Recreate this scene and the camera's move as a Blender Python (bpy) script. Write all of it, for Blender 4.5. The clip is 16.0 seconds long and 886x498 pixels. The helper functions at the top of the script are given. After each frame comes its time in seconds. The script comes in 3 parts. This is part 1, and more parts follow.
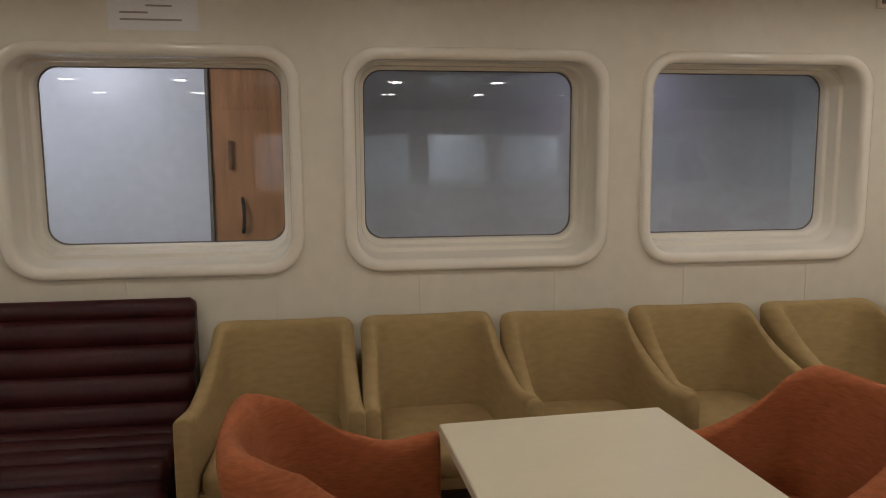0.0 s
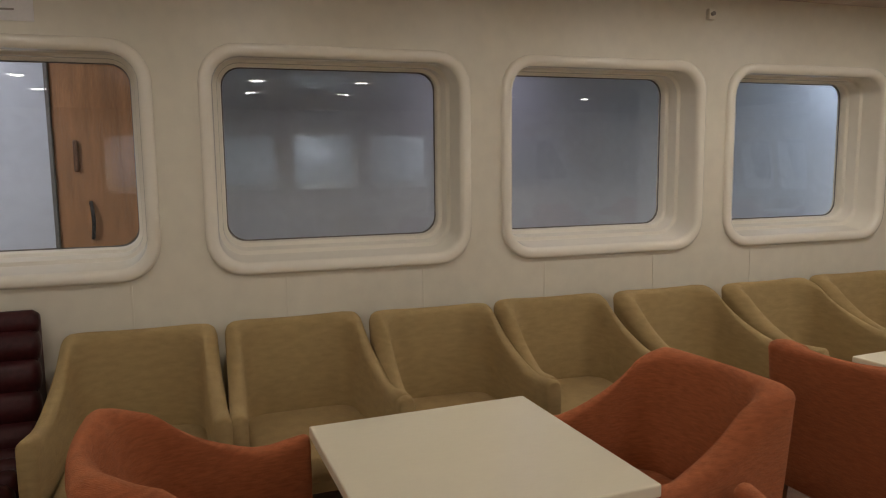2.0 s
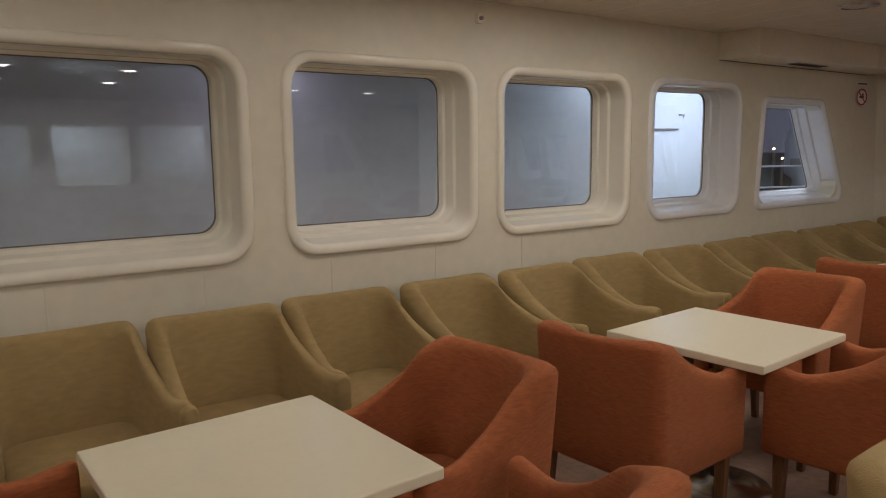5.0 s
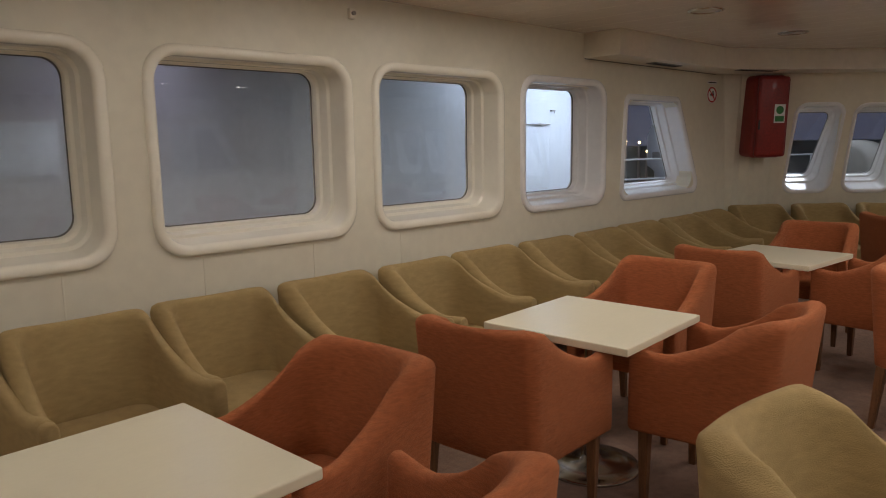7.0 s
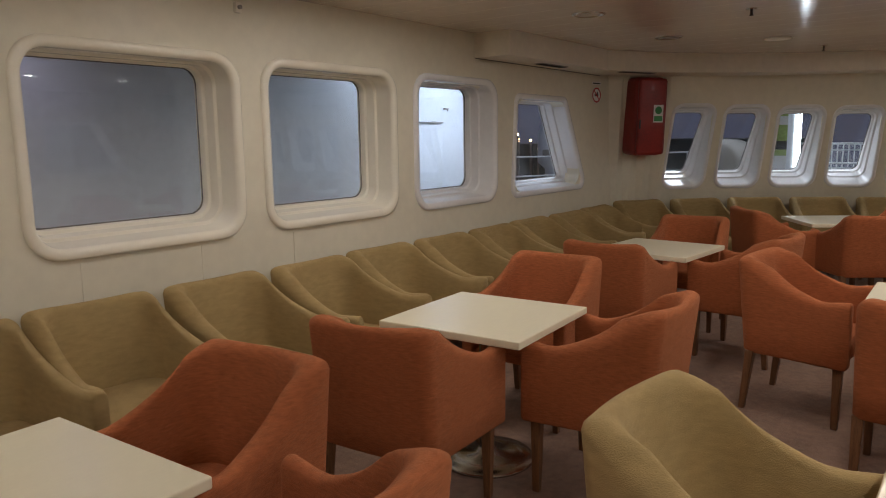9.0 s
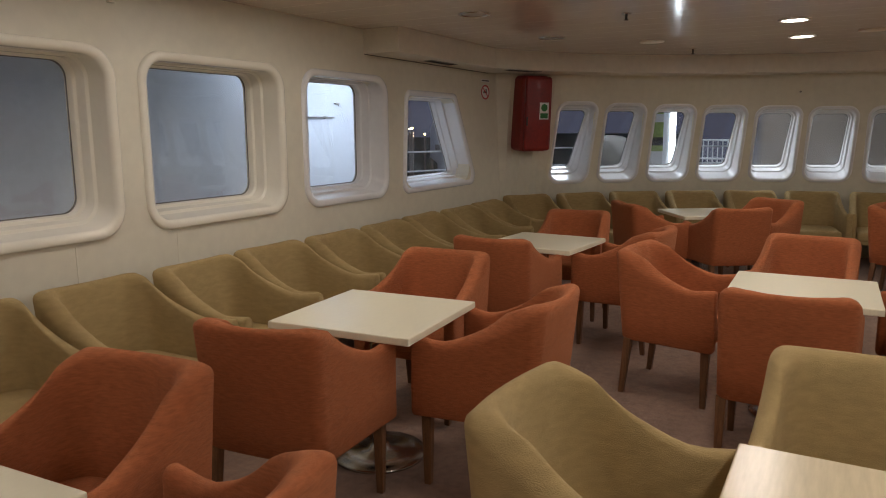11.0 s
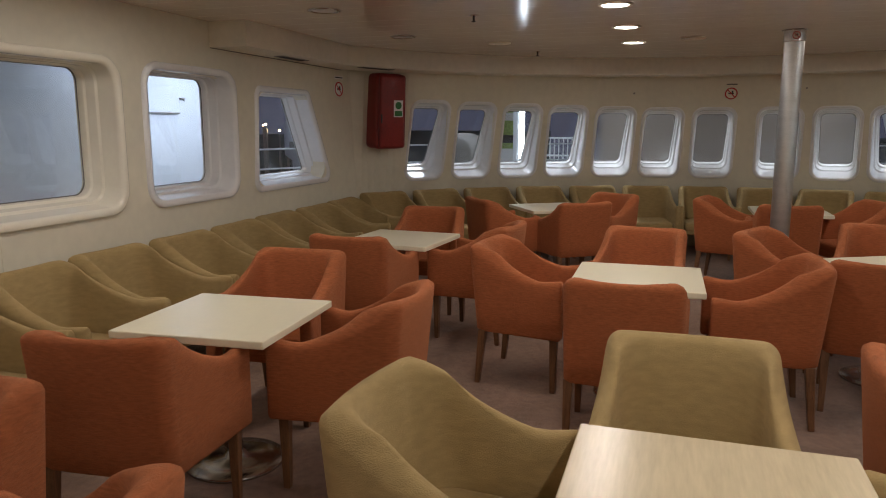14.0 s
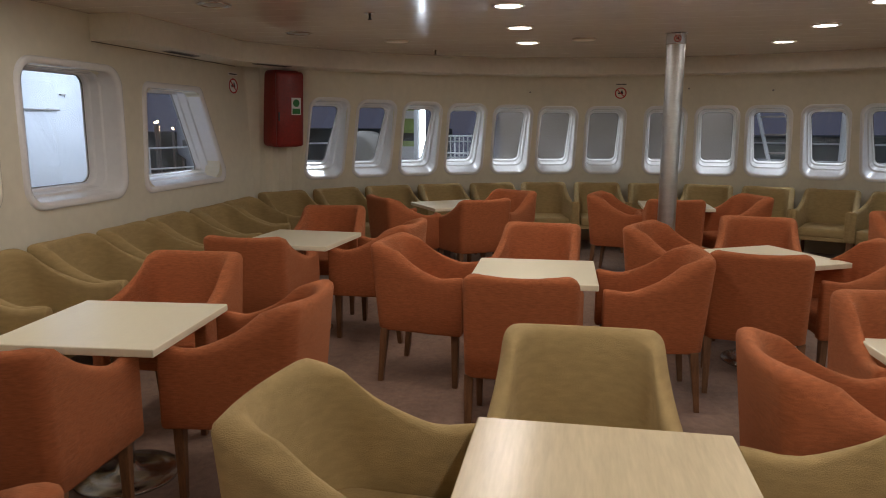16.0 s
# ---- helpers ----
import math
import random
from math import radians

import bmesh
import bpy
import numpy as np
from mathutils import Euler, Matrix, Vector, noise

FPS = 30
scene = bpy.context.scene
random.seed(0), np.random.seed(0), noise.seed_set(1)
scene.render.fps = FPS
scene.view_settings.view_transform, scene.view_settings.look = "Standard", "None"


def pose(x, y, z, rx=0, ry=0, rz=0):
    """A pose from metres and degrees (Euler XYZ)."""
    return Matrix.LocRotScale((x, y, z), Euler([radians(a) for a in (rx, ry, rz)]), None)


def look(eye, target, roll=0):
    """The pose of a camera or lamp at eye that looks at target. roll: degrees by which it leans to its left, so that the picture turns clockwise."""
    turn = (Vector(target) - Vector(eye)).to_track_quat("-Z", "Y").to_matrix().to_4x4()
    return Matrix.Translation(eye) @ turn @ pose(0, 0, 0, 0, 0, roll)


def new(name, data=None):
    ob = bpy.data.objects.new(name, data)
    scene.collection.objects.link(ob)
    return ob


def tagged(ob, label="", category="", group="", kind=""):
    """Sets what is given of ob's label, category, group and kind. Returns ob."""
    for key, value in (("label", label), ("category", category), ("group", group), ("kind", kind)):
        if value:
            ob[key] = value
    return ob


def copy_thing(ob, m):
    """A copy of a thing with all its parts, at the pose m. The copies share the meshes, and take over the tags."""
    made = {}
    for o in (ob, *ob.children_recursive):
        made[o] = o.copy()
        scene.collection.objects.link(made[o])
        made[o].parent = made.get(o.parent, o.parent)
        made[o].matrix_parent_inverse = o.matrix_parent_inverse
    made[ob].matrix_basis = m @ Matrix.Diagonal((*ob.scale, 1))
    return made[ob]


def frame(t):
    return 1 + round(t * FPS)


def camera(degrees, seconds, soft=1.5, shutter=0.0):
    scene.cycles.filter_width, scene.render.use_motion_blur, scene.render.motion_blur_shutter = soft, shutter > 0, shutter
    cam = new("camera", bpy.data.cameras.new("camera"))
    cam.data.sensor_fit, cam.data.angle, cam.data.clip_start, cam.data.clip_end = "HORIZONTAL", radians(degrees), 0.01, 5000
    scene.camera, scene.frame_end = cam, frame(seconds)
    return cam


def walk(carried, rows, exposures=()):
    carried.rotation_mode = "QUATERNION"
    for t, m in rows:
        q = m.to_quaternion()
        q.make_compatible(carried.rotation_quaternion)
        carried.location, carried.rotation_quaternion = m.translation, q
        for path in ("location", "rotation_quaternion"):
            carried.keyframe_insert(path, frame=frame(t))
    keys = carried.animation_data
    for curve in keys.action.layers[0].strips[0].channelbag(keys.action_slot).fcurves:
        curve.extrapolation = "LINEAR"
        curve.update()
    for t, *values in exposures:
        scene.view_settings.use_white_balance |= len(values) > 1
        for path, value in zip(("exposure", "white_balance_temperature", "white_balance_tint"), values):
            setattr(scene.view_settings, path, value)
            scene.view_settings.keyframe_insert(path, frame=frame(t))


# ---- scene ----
cam = camera(63.57, 16.0, soft=1.0)
PATH = [
    (0, pose(-0.039, 0.095, 1.571, 83.00, 0.35, -8.06)),
    (0.5, pose(-0.037, 0.090, 1.568, 83.10, 0.56, -10.53)),
    (1, pose(-0.034, 0.087, 1.566, 83.11, 0.57, -12.80)),
    (1.5, pose(-0.030, 0.084, 1.565, 83.07, 0.65, -15.54)),
    (2, pose(-0.027, 0.080, 1.567, 82.94, 0.62, -18.51)),
    (2.5, pose(-0.024, 0.076, 1.571, 82.79, 0.61, -21.23)),
    (3, pose(-0.021, 0.071, 1.577, 82.52, 0.57, -24.24)),
    (3.5, pose(-0.016, 0.066, 1.581, 82.42, 0.57, -27.09)),
    (4, pose(-0.012, 0.061, 1.583, 82.33, 0.57, -29.97)),
    (6.5, pose(0.009, 0.029, 1.598, 81.67, 0.94, -42.14)),
    (7, pose(0.013, 0.022, 1.598, 81.55, 0.96, -44.53)),
    (7.5, pose(0.016, 0.017, 1.598, 81.59, 0.98, -46.68)),
    (8, pose(0.018, 0.012, 1.599, 81.41, 0.93, -48.56)),
    (8.5, pose(0.020, 0.009, 1.601, 81.31, 0.81, -50.67)),
    (9, pose(0.022, 0.005, 1.603, 81.21, 0.76, -52.76)),
    (11.5, pose(0.016, -0.049, 1.631, 80.58, 0.35, -62.99)),
    (12, pose(0.015, -0.052, 1.630, 80.61, 0.36, -64.83)),
    (12.5, pose(0.014, -0.055, 1.631, 80.50, 0.22, -66.73)),
    (13, pose(0.014, -0.060, 1.632, 80.46, 0.16, -68.57)),
    (13.5, pose(0.014, -0.066, 1.634, 80.40, 0.15, -70.46)),
    (14, pose(0.014, -0.072, 1.636, 80.31, 0.01, -72.31)),
    (14.5, pose(0.013, -0.080, 1.638, 80.24, 0.04, -74.16)),
    (15, pose(0.014, -0.087, 1.639, 80.21, -0.01, -76.00)),
    (15.5, pose(0.014, -0.095, 1.639, 80.18, -0.06, -78.01)),
    (16, pose(0.016, -0.102, 1.639, 80.14, -0.05, -80.00)),
]
walk(cam, PATH, [(0, -0.10), (4, -0.12), (9, -0.08), (16, -0.06)])

# ---- light ----
world = bpy.data.worlds.new("night")
scene.world = world
world.use_nodes = True
_bg = world.node_tree.nodes["Background"]
_bg.inputs[0].default_value = (0.040, 0.043, 0.066, 1)
_bg.inputs[1].default_value = 1.5

CEIL = 2.455          # ceiling height
SOFFIT = 2.26         # underside of the dropped edge
WALL = 3.48           # inner face of the port side wall
MID = -0.88           # the ship's centre line
STAR = 2 * MID - WALL  # inner face of the starboard side wall
AFT = -4.2            # bulkhead behind
CX, R15, RAKE = 4.84, 5.2, 0.28   # the rounded front bulkhead: centre, radius at 1.5 m, inward lean
LAMP_X = [7.48 - 1.15 * k for k in range(10)]
STAR_LAMP_X = [7.80 - 1.2 * k for k in range(10)]
SIDE_LAMP_X = [3.72 - 1.15 * k for k in range(7)]


def area_lamp(name, m, size, watts, colour, spread=math.pi):
    data = bpy.data.lights.new(name, "AREA")
    data.shape, data.size, data.energy, data.color, data.spread = "DISK", size, watts, colour, spread
    ob = new(name, data)
    ob.matrix_world = m
    return ob


WARM = (1.0, 0.915, 0.865)
# the port row steps inboard over the aft part of the lounge
LIT = [(x, 0.35 if x > 2.5 else -0.70) for x in LAMP_X] + [(x, -2.15) for x in STAR_LAMP_X] + [(x, 2.48) for x in SIDE_LAMP_X]
for x, y in LIT:
    watts = {0.35: 5.9, -0.70: 6.2, -2.15: 4.4}.get(y) or (4.6 if x > 2.0 else 1.6)
    area_lamp("downlight_bulb", pose(x, y, CEIL - 0.012), 0.13, watts, WARM)

# deck lamps outside: over the side passage and over the foredeck
area_lamp("passage_lamp_bulb", look((-1.9, 3.85, 2.36), (-1.5, 5.15, 1.3)), 0.25, 13, (0.88, 0.88, 1.0))
area_lamp("passage_lamp_bulb", look((6.75, 3.92, 2.36), (6.8, 5.15, 1.4)), 0.25, 32, (0.66, 0.78, 1.0))
# added fill between the two, lifts the dim grey panes
area_lamp("passage_lamp_bulb", pose(2.0, 4.75, 2.38), 0.25, 1.9, (0.80, 0.74, 1.0))
area_lamp("foredeck_lamp_bulb", look((10.75, 0.9, 2.95), (10.2, 0.8, 0.9)), 0.25, 19, (0.78, 0.87, 1.0))
area_lamp("foredeck_lamp_bulb", look((10.75, -2.3, 2.95), (10.2, -2.3, 0.9)), 0.25, 19, (0.78, 0.87, 1.0))
area_lamp("foredeck_lamp_bulb", look((11.0, 3.6, 3.1), (9.4, 2.6, 1.0)), 0.25, 36, (0.76, 0.86, 1.0))
area_lamp("foredeck_lamp_bulb", look((11.0, -5.4, 3.1), (9.4, -4.4, 1.0)), 0.25, 36, (0.76, 0.86, 1.0))
# added out of view so the starboard windows mirror bright in the port panes
for x in (-0.6, 2.0, 4.6):
    area_lamp("passage_lamp_bulb", pose(x, STAR - 1.2, 2.38), 0.25, 45, (0.82, 0.91, 1.0))


# ---- materials ----
def material(name, colour, rough=0.6, metal=0.0, mottle=0.12, scale=6.0, stretch=(1, 1, 1), bump=0.0, bump_scale=120.0,
             dark=None, coat=0.0, rough_var=0.08, bump_stretch=None, sheen=0.0, spec=0.5, sheen_tint=(1, 1, 1)):
    m = bpy.data.materials.new(name)
    m.use_nodes = True
    nt = m.node_tree
    b = nt.nodes["Principled BSDF"]
    tc = nt.nodes.new("ShaderNodeTexCoord")
    mp = nt.nodes.new("ShaderNodeMapping")
    mp.inputs["Scale"].default_value = stretch
    nt.links.new(tc.outputs["Object"], mp.inputs[0])
    oi = nt.nodes.new("ShaderNodeObjectInfo")
    off = nt.nodes.new("ShaderNodeVectorMath")
    off.operation = "ADD"
    nt.links.new(mp.outputs[0], off.inputs[0])
    sc = nt.nodes.new("ShaderNodeMath")
    sc.operation = "MULTIPLY"
    sc.inputs[1].default_value = 37.0
    nt.links.new(oi.outputs["Random"], sc.inputs[0])
    nt.links.new(sc.outputs[0], off.inputs[1])
    n1 = nt.nodes.new("ShaderNodeTexNoise")
    n1.inputs["Scale"].default_value = scale
    n1.inputs["Detail"].default_value = 5
    nt.links.new(off.outputs[0], n1.inputs["Vector"])
    n2 = nt.nodes.new("ShaderNodeTexNoise")
    n2.inputs["Scale"].default_value = scale * 11
    n2.inputs["Detail"].default_value = 3
    nt.links.new(off.outputs[0], n2.inputs["Vector"])
    mix = nt.nodes.new("ShaderNodeMath")
    mix.operation = "MULTIPLY_ADD"
    mix.inputs[1].default_value = 0.45
    nt.links.new(n2.outputs[0], mix.inputs[0])
    half = nt.nodes.new("ShaderNodeMath")
    half.operation = "MULTIPLY"
    half.inputs[1].default_value = 0.55
    nt.links.new(n1.outputs[0], half.inputs[0])
    nt.links.new(half.outputs[0], mix.inputs[2])
    ramp = nt.nodes.new("ShaderNodeValToRGB")
    lo = dark or tuple(c * (1 - 2 * mottle) for c in colour)
    ramp.color_ramp.elements[0].position, ramp.color_ramp.elements[0].color = 0.34, (*lo, 1)
    ramp.color_ramp.elements[1].position, ramp.color_ramp.elements[1].color = 0.66, (*[min(1, c * (1 + mottle)) for c in colour], 1)
    nt.links.new(mix.outputs[0], ramp.inputs[0])
    nt.links.new(ramp.outputs[0], b.inputs["Base Color"])
    rr = nt.nodes.new("ShaderNodeMapRange")
    rr.inputs["To Min"].default_value, rr.inputs["To Max"].default_value = max(0.02, rough - rough_var), min(1, rough + rough_var)
    nt.links.new(n1.outputs[0], rr.inputs[0])
    nt.links.new(rr.outputs[0], b.inputs["Roughness"])
    b.inputs["Metallic"].default_value = metal
    b.inputs["Coat Weight"].default_value = coat
    b.inputs["Coat Roughness"].default_value = 0.12
    b.inputs["Sheen Weight"].default_value = sheen
    b.inputs["Sheen Tint"].default_value = (*sheen_tint, 1)
    b.inputs["Specular IOR Level"].default_value = spec
    if bump:
        mp2 = nt.nodes.new("ShaderNodeMapping")
        mp2.inputs["Scale"].default_value = bump_stretch or stretch
        nt.links.new(tc.outputs["Object"], mp2.inputs[0])
        n3 = nt.nodes.new("ShaderNodeTexNoise")
        n3.inputs["Scale"].default_value = bump_scale
        n3.inputs["Detail"].default_value = 2
        nt.links.new(mp2.outputs[0], n3.inputs["Vector"])
        bp = nt.nodes.new("ShaderNodeBump")
        bp.inputs["Strength"].default_value = bump
        bp.inputs["Distance"].default_value = 0.004
        nt.links.new(n3.outputs[0], bp.inputs["Height"])
        nt.links.new(bp.outputs[0], b.inputs["Normal"])
    return m


def glass_material(name, tint, rough=0.0):
    m = bpy.data.materials.new(name)
    m.use_nodes = True
    nt = m.node_tree
    b = nt.nodes["Principled BSDF"]
    b.inputs["Base Color"].default_value = (*tint, 1)
    b.inputs["Transmission Weight"].default_value = 1.0
    b.inputs["Roughness"].default_value = rough
    b.inputs["IOR"].default_value = 1.5
    return m


def glow(name, colour, strength):
    m = bpy.data.materials.new(name)
    m.use_nodes = True
    b = m.node_tree.nodes["Principled BSDF"]
    b.inputs["Base Color"].default_value = (*colour, 1)
    b.inputs["Emission Color"].default_value = (*colour, 1)
    b.inputs["Emission Strength"].default_value = strength
    return m


M_ORANGE = material("orange_chenille", (0.432, 0.132, 0.051), 0.92, mottle=0.16, scale=30, stretch=(1, 1, 5), bump=0.9, bump_scale=190,
                    bump_stretch=(1, 1, 5), sheen=0.30, sheen_tint=(1.0, 0.54, 0.30), spec=0.15)
M_GREEN = material("olive_chenille", (0.400, 0.290, 0.132), 0.92, mottle=0.09, scale=17, stretch=(1, 1, 3), bump=0.7, bump_scale=210,
                   bump_stretch=(1, 1, 3), sheen=0.27, sheen_tint=(0.90, 0.72, 0.42), spec=0.15)
M_LEG = material("stained_beech", (0.20, 0.095, 0.042), 0.45, mottle=0.25, scale=12, stretch=(6, 6, 0.6), bump=0.1, bump_scale=60)
M_TOP = material("cream_laminate", (0.81, 0.76, 0.57), 0.32, mottle=0.014, scale=2.2, stretch=(1, 3, 1), rough_var=0.012, spec=0.45)
M_TOP_VEIN = material("travertine_laminate", (0.68, 0.58, 0.39), 0.24, mottle=0.07, scale=1.5, stretch=(0.5, 4, 1), rough_var=0.06, spec=0.5)
M_STEEL = material("brushed_steel", (0.55, 0.55, 0.54), 0.24, metal=1.0, mottle=0.08, scale=5, stretch=(1, 1, 12))
M_POLE = material("dull_steel", (0.60, 0.60, 0.58), 0.36, metal=1.0, mottle=0.06, scale=4, stretch=(1, 1, 6))
M_WALL = material("cream_wall_panel", (0.75, 0.71, 0.575), 0.42, mottle=0.035, scale=1.2, bump=0.03, bump_scale=40)
M_FRAME = material("cream_moulding", (0.86, 0.82, 0.69), 0.20, mottle=0.015, scale=2, spec=0.6, rough_var=0.05)
M_FRAME_WHITE = material("white_moulding", (0.84, 0.84, 0.83), 0.22, mottle=0.02, scale=2, spec=0.6)
M_CEIL = material("ceiling_panel", (0.74, 0.68, 0.58), 0.13, mottle=0.04, scale=0.9, rough_var=0.05, spec=0.5)
M_SOFFIT = material("soffit_panel", (0.76, 0.70, 0.58), 0.45, mottle=0.04, scale=1.5)
M_CARPET = material("mauve_carpet", (0.270, 0.172, 0.122), 0.96, mottle=0.16, scale=2.3, bump=0.6, bump_scale=260, sheen=0.2, spec=0.1)
M_RED = material("oxblood_vinyl", (0.042, 0.007, 0.008), 0.42, mottle=0.25, scale=5, bump=0.12, bump_scale=220, spec=0.3)
M_BOX = material("red_fibreglass", (0.27, 0.017, 0.012), 0.45, mottle=0.15, scale=4, coat=0.1)
M_WHITE = material("white_print", (0.80, 0.79, 0.76), 0.5, mottle=0.03, scale=8)
M_SIGNRED = material("red_print", (0.50, 0.03, 0.03), 0.5, mottle=0.05, scale=8)
M_BLACK = material("black_print", (0.025, 0.025, 0.025), 0.5, mottle=0.1, scale=8)
M_SIGNGREEN = material("green_print", (0.03, 0.20, 0.05), 0.5, mottle=0.05, scale=8)
M_GASKET = material("grey_sealant_and_gap_shade", (0.20, 0.185, 0.16), 0.6, mottle=0.2, scale=20)
M_HULL = material("white_ship_paint", (0.72, 0.74, 0.76), 0.38, mottle=0.05, scale=1.4, bump=0.04, bump_scale=9)
M_HULL_DULL = material("weathered_white_paint", (0.38, 0.33, 0.295), 0.55, mottle=0.12, scale=2.5)
M_DECK = material("green_deck_paint", (0.07, 0.10, 0.09), 0.6, mottle=0.25, scale=2.0, bump=0.2, bump_scale=70)
M_WOOD = material("veneered_door", (0.46, 0.22, 0.09), 0.38, mottle=0.18, scale=4, stretch=(5, 5, 0.5))
M_SEA = material("night_water", (0.008, 0.011, 0.016), 0.12, mottle=0.3, scale=0.3, bump=0.5, bump_scale=1.5)
M_GRILLE = material("grey_grille", (0.30, 0.28, 0.25), 0.5, mottle=0.1, scale=10)
M_DARK = material("dark_recess", (0.035, 0.032, 0.03), 0.8, mottle=0.2, scale=10)
M_LIME = material("lime_banner", (0.42, 0.55, 0.16), 0.6, mottle=0.2, scale=3)
M_GLASS = glass_material("window_glass", (0.93, 0.95, 0.97))
M_FOG = glass_material("salt_filmed_glass", (0.80, 0.78, 0.76), 0.22)
M_BULB = glow("lit_diffuser", (1.0, 0.92, 0.84), 22.0)
M_OFF = material("unlit_diffuser", (0.45, 0.42, 0.37), 0.3, mottle=0.05, scale=10)
M_HARBOUR = glow("harbour_lamp", (1.0, 0.62, 0.30), 22.0)
M_STRIP = glow("white_tube_lamp", (0.85, 0.93, 1.0), 11.0)


# ---- builders ----
def part(name, bm, mat, parent=None, label="", smooth=False):
    me = bpy.data.meshes.new(name)
    bmesh.ops.recalc_face_normals(bm, faces=bm.faces[:])
    if smooth:
        for f in bm.faces:
            f.smooth = True
    bm.to_mesh(me)
    bm.free()
    me.materials.append(mat)
    ob = new(name, me)
    if parent is not None:
        ob.parent = parent
    if label:
        ob["label"] = label
    return ob


def empty(name, m, label, category, group="", kind=""):
    ob = new(name)
    ob.empty_display_size = 0.05
    ob.matrix_world = m
    return tagged(ob, label, category, group, kind)


def box(bm, x0, x1, y0, y1, z0, z1, bevel=0.0, seg=2):
    r = bmesh.ops.create_cube(bm, size=1)
    vs = r["verts"]
    for v in vs:
        v.co = Vector(((x0 + x1) / 2 + v.co.x * (x1 - x0), (y0 + y1) / 2 + v.co.y * (y1 - y0), (z0 + z1) / 2 + v.co.z * (z1 - z0)))
    if bevel:
        es = {e for v in vs for e in v.link_edges}
        bmesh.ops.bevel(bm, geom=list(es), offset=bevel, segments=seg, affect="EDGES", profile=0.5)
    return bm


def tube(bm, p0, p1, r, n=10, r2=None):
    p0, p1 = Vector(p0), Vector(p1)
    d = p1 - p0
    m = Matrix.Translation((p0 + p1) / 2) @ d.to_track_quat("Z", "Y").to_matrix().to_4x4()
    bmesh.ops.create_cone(bm, cap_ends=True, segments=n, radius1=r, radius2=r if r2 is None else r2, depth=d.length, matrix=m)
    return bm


def lathe(bm, profile, n=32):
    rings = []
    for r, z in profile:
        rings.append([bm.verts.new((r * math.cos(2 * math.pi * i / n), r * math.sin(2 * math.pi * i / n), z)) for i in range(n)])
    for a, b in zip(rings, rings[1:]):
        for i in range(n):
            bm.faces.new((a[i], a[(i + 1) % n], b[(i + 1) % n], b[i]))
    bm.faces.new(rings[0][::-1])
    bm.faces.new(rings[-1])
    return bm


def rounded_quad(corners, radius, seg=6):
    """Points round a convex quadrilateral of (u, v) corners, counter-clockwise, its corners rounded."""
    pts, n = [], len(corners)
    for i in range(n):
        p, a, b = Vector(corners[i]), Vector(corners[i - 1]), Vector(corners[(i + 1) % n])
        da, db = (a - p).normalized(), (b - p).normalized()
        ang = da.angle(db)
        t = radius / math.tan(ang / 2)
        c = p + (da + db).normalized() * (radius / math.sin(ang / 2))
        s, e = p + da * t - c, p + db * t - c
        a0 = math.atan2(s.y, s.x)
        sweep = (math.atan2(e.y, e.x) - a0 + math.pi) % (2 * math.pi) - math.pi
        for k in range(seg + 1):
            g = a0 + sweep * k / seg
            pts.append((c.x + radius * math.cos(g), c.y + radius * math.sin(g)))
    return pts


def inset_quad(corners, d):
    """A quadrilateral moved inwards by d on all sides (counter-clockwise corners)."""
    out, n = [], len(corners)
    for i in range(n):
        p, a, b = Vector(corners[i]), Vector(corners[i - 1]), Vector(corners[(i + 1) % n])
        e1, e2 = (p - a).normalized(), (b - p).normalized()
        n1, n2 = Vector((-e1.y, e1.x)), Vector((-e2.y, e2.x))
        k = (n1 + n2) / (1 + n1.dot(n2))
        out.append(tuple(p + k * d))
    return out


def bridge(bm, loops):
    rings = [[bm.verts.new(p) for p in lp] for lp in loops]
    n = len(rings[0])
    for a, b in zip(rings, rings[1:]):
        for i in range(n):
            bm.faces.new((a[i], a[(i + 1) % n], b[(i + 1) % n], b[i]))
    return rings


def bay(bm, rect, loop, to3d, depth):
    """A stretch of wall (u0, u1, v0, v1) with a rounded opening through it; to3d(u, v, d) gives the place at depth d."""
    u0, u1, v0, v1 = rect
    cu, cv = sum(p[0] for p in loop) / len(loop), sum(p[1] for p in loop) / len(loop)
    outer = []
    for u, v in loop:
        du, dv = u - cu, v - cv
        k = min(((u1 - cu) / du if du > 0 else (u0 - cu) / du) if abs(du) > 1e-9 else 1e9,
                ((v1 - cv) / dv if dv > 0 else (v0 - cv) / dv) if abs(dv) > 1e-9 else 1e9)
        outer.append([cu + du * k, cv + dv * k])
    for cc in ((u0, v0), (u1, v0), (u1, v1), (u0, v1)):
        i = min(range(len(outer)), key=lambda j: (outer[j][0] - cc[0]) ** 2 + (outer[j][1] - cc[1]) ** 2)
        outer[i] = list(cc)
    bridge(bm, [[to3d(u, v, 0) for u, v in outer], [to3d(u, v, 0) for u, v in loop],
                [to3d(u, v, depth) for u, v in loop], [to3d(u, v, depth) for u, v in outer]])


def solid(bm, rect, to3d, depth, n=1):
    """A plain stretch of wall, split into n columns."""
    u0, u1, v0, v1 = rect
    for k in range(n):
        a, b = u0 + (u1 - u0) * k / n, u0 + (u1 - u0) * (k + 1) / n
        vs = [bm.verts.new(to3d(u, v, d)) for d in (0, depth) for u, v in ((a, v0), (b, v0), (b, v1), (a, v1))]
        for f in ((0, 1, 2, 3), (7, 6, 5, 4), (0, 4, 5, 1), (1, 5, 6, 2), (2, 6, 7, 3), (3, 7, 4, 0)):
            bm.faces.new([vs[i] for i in f])


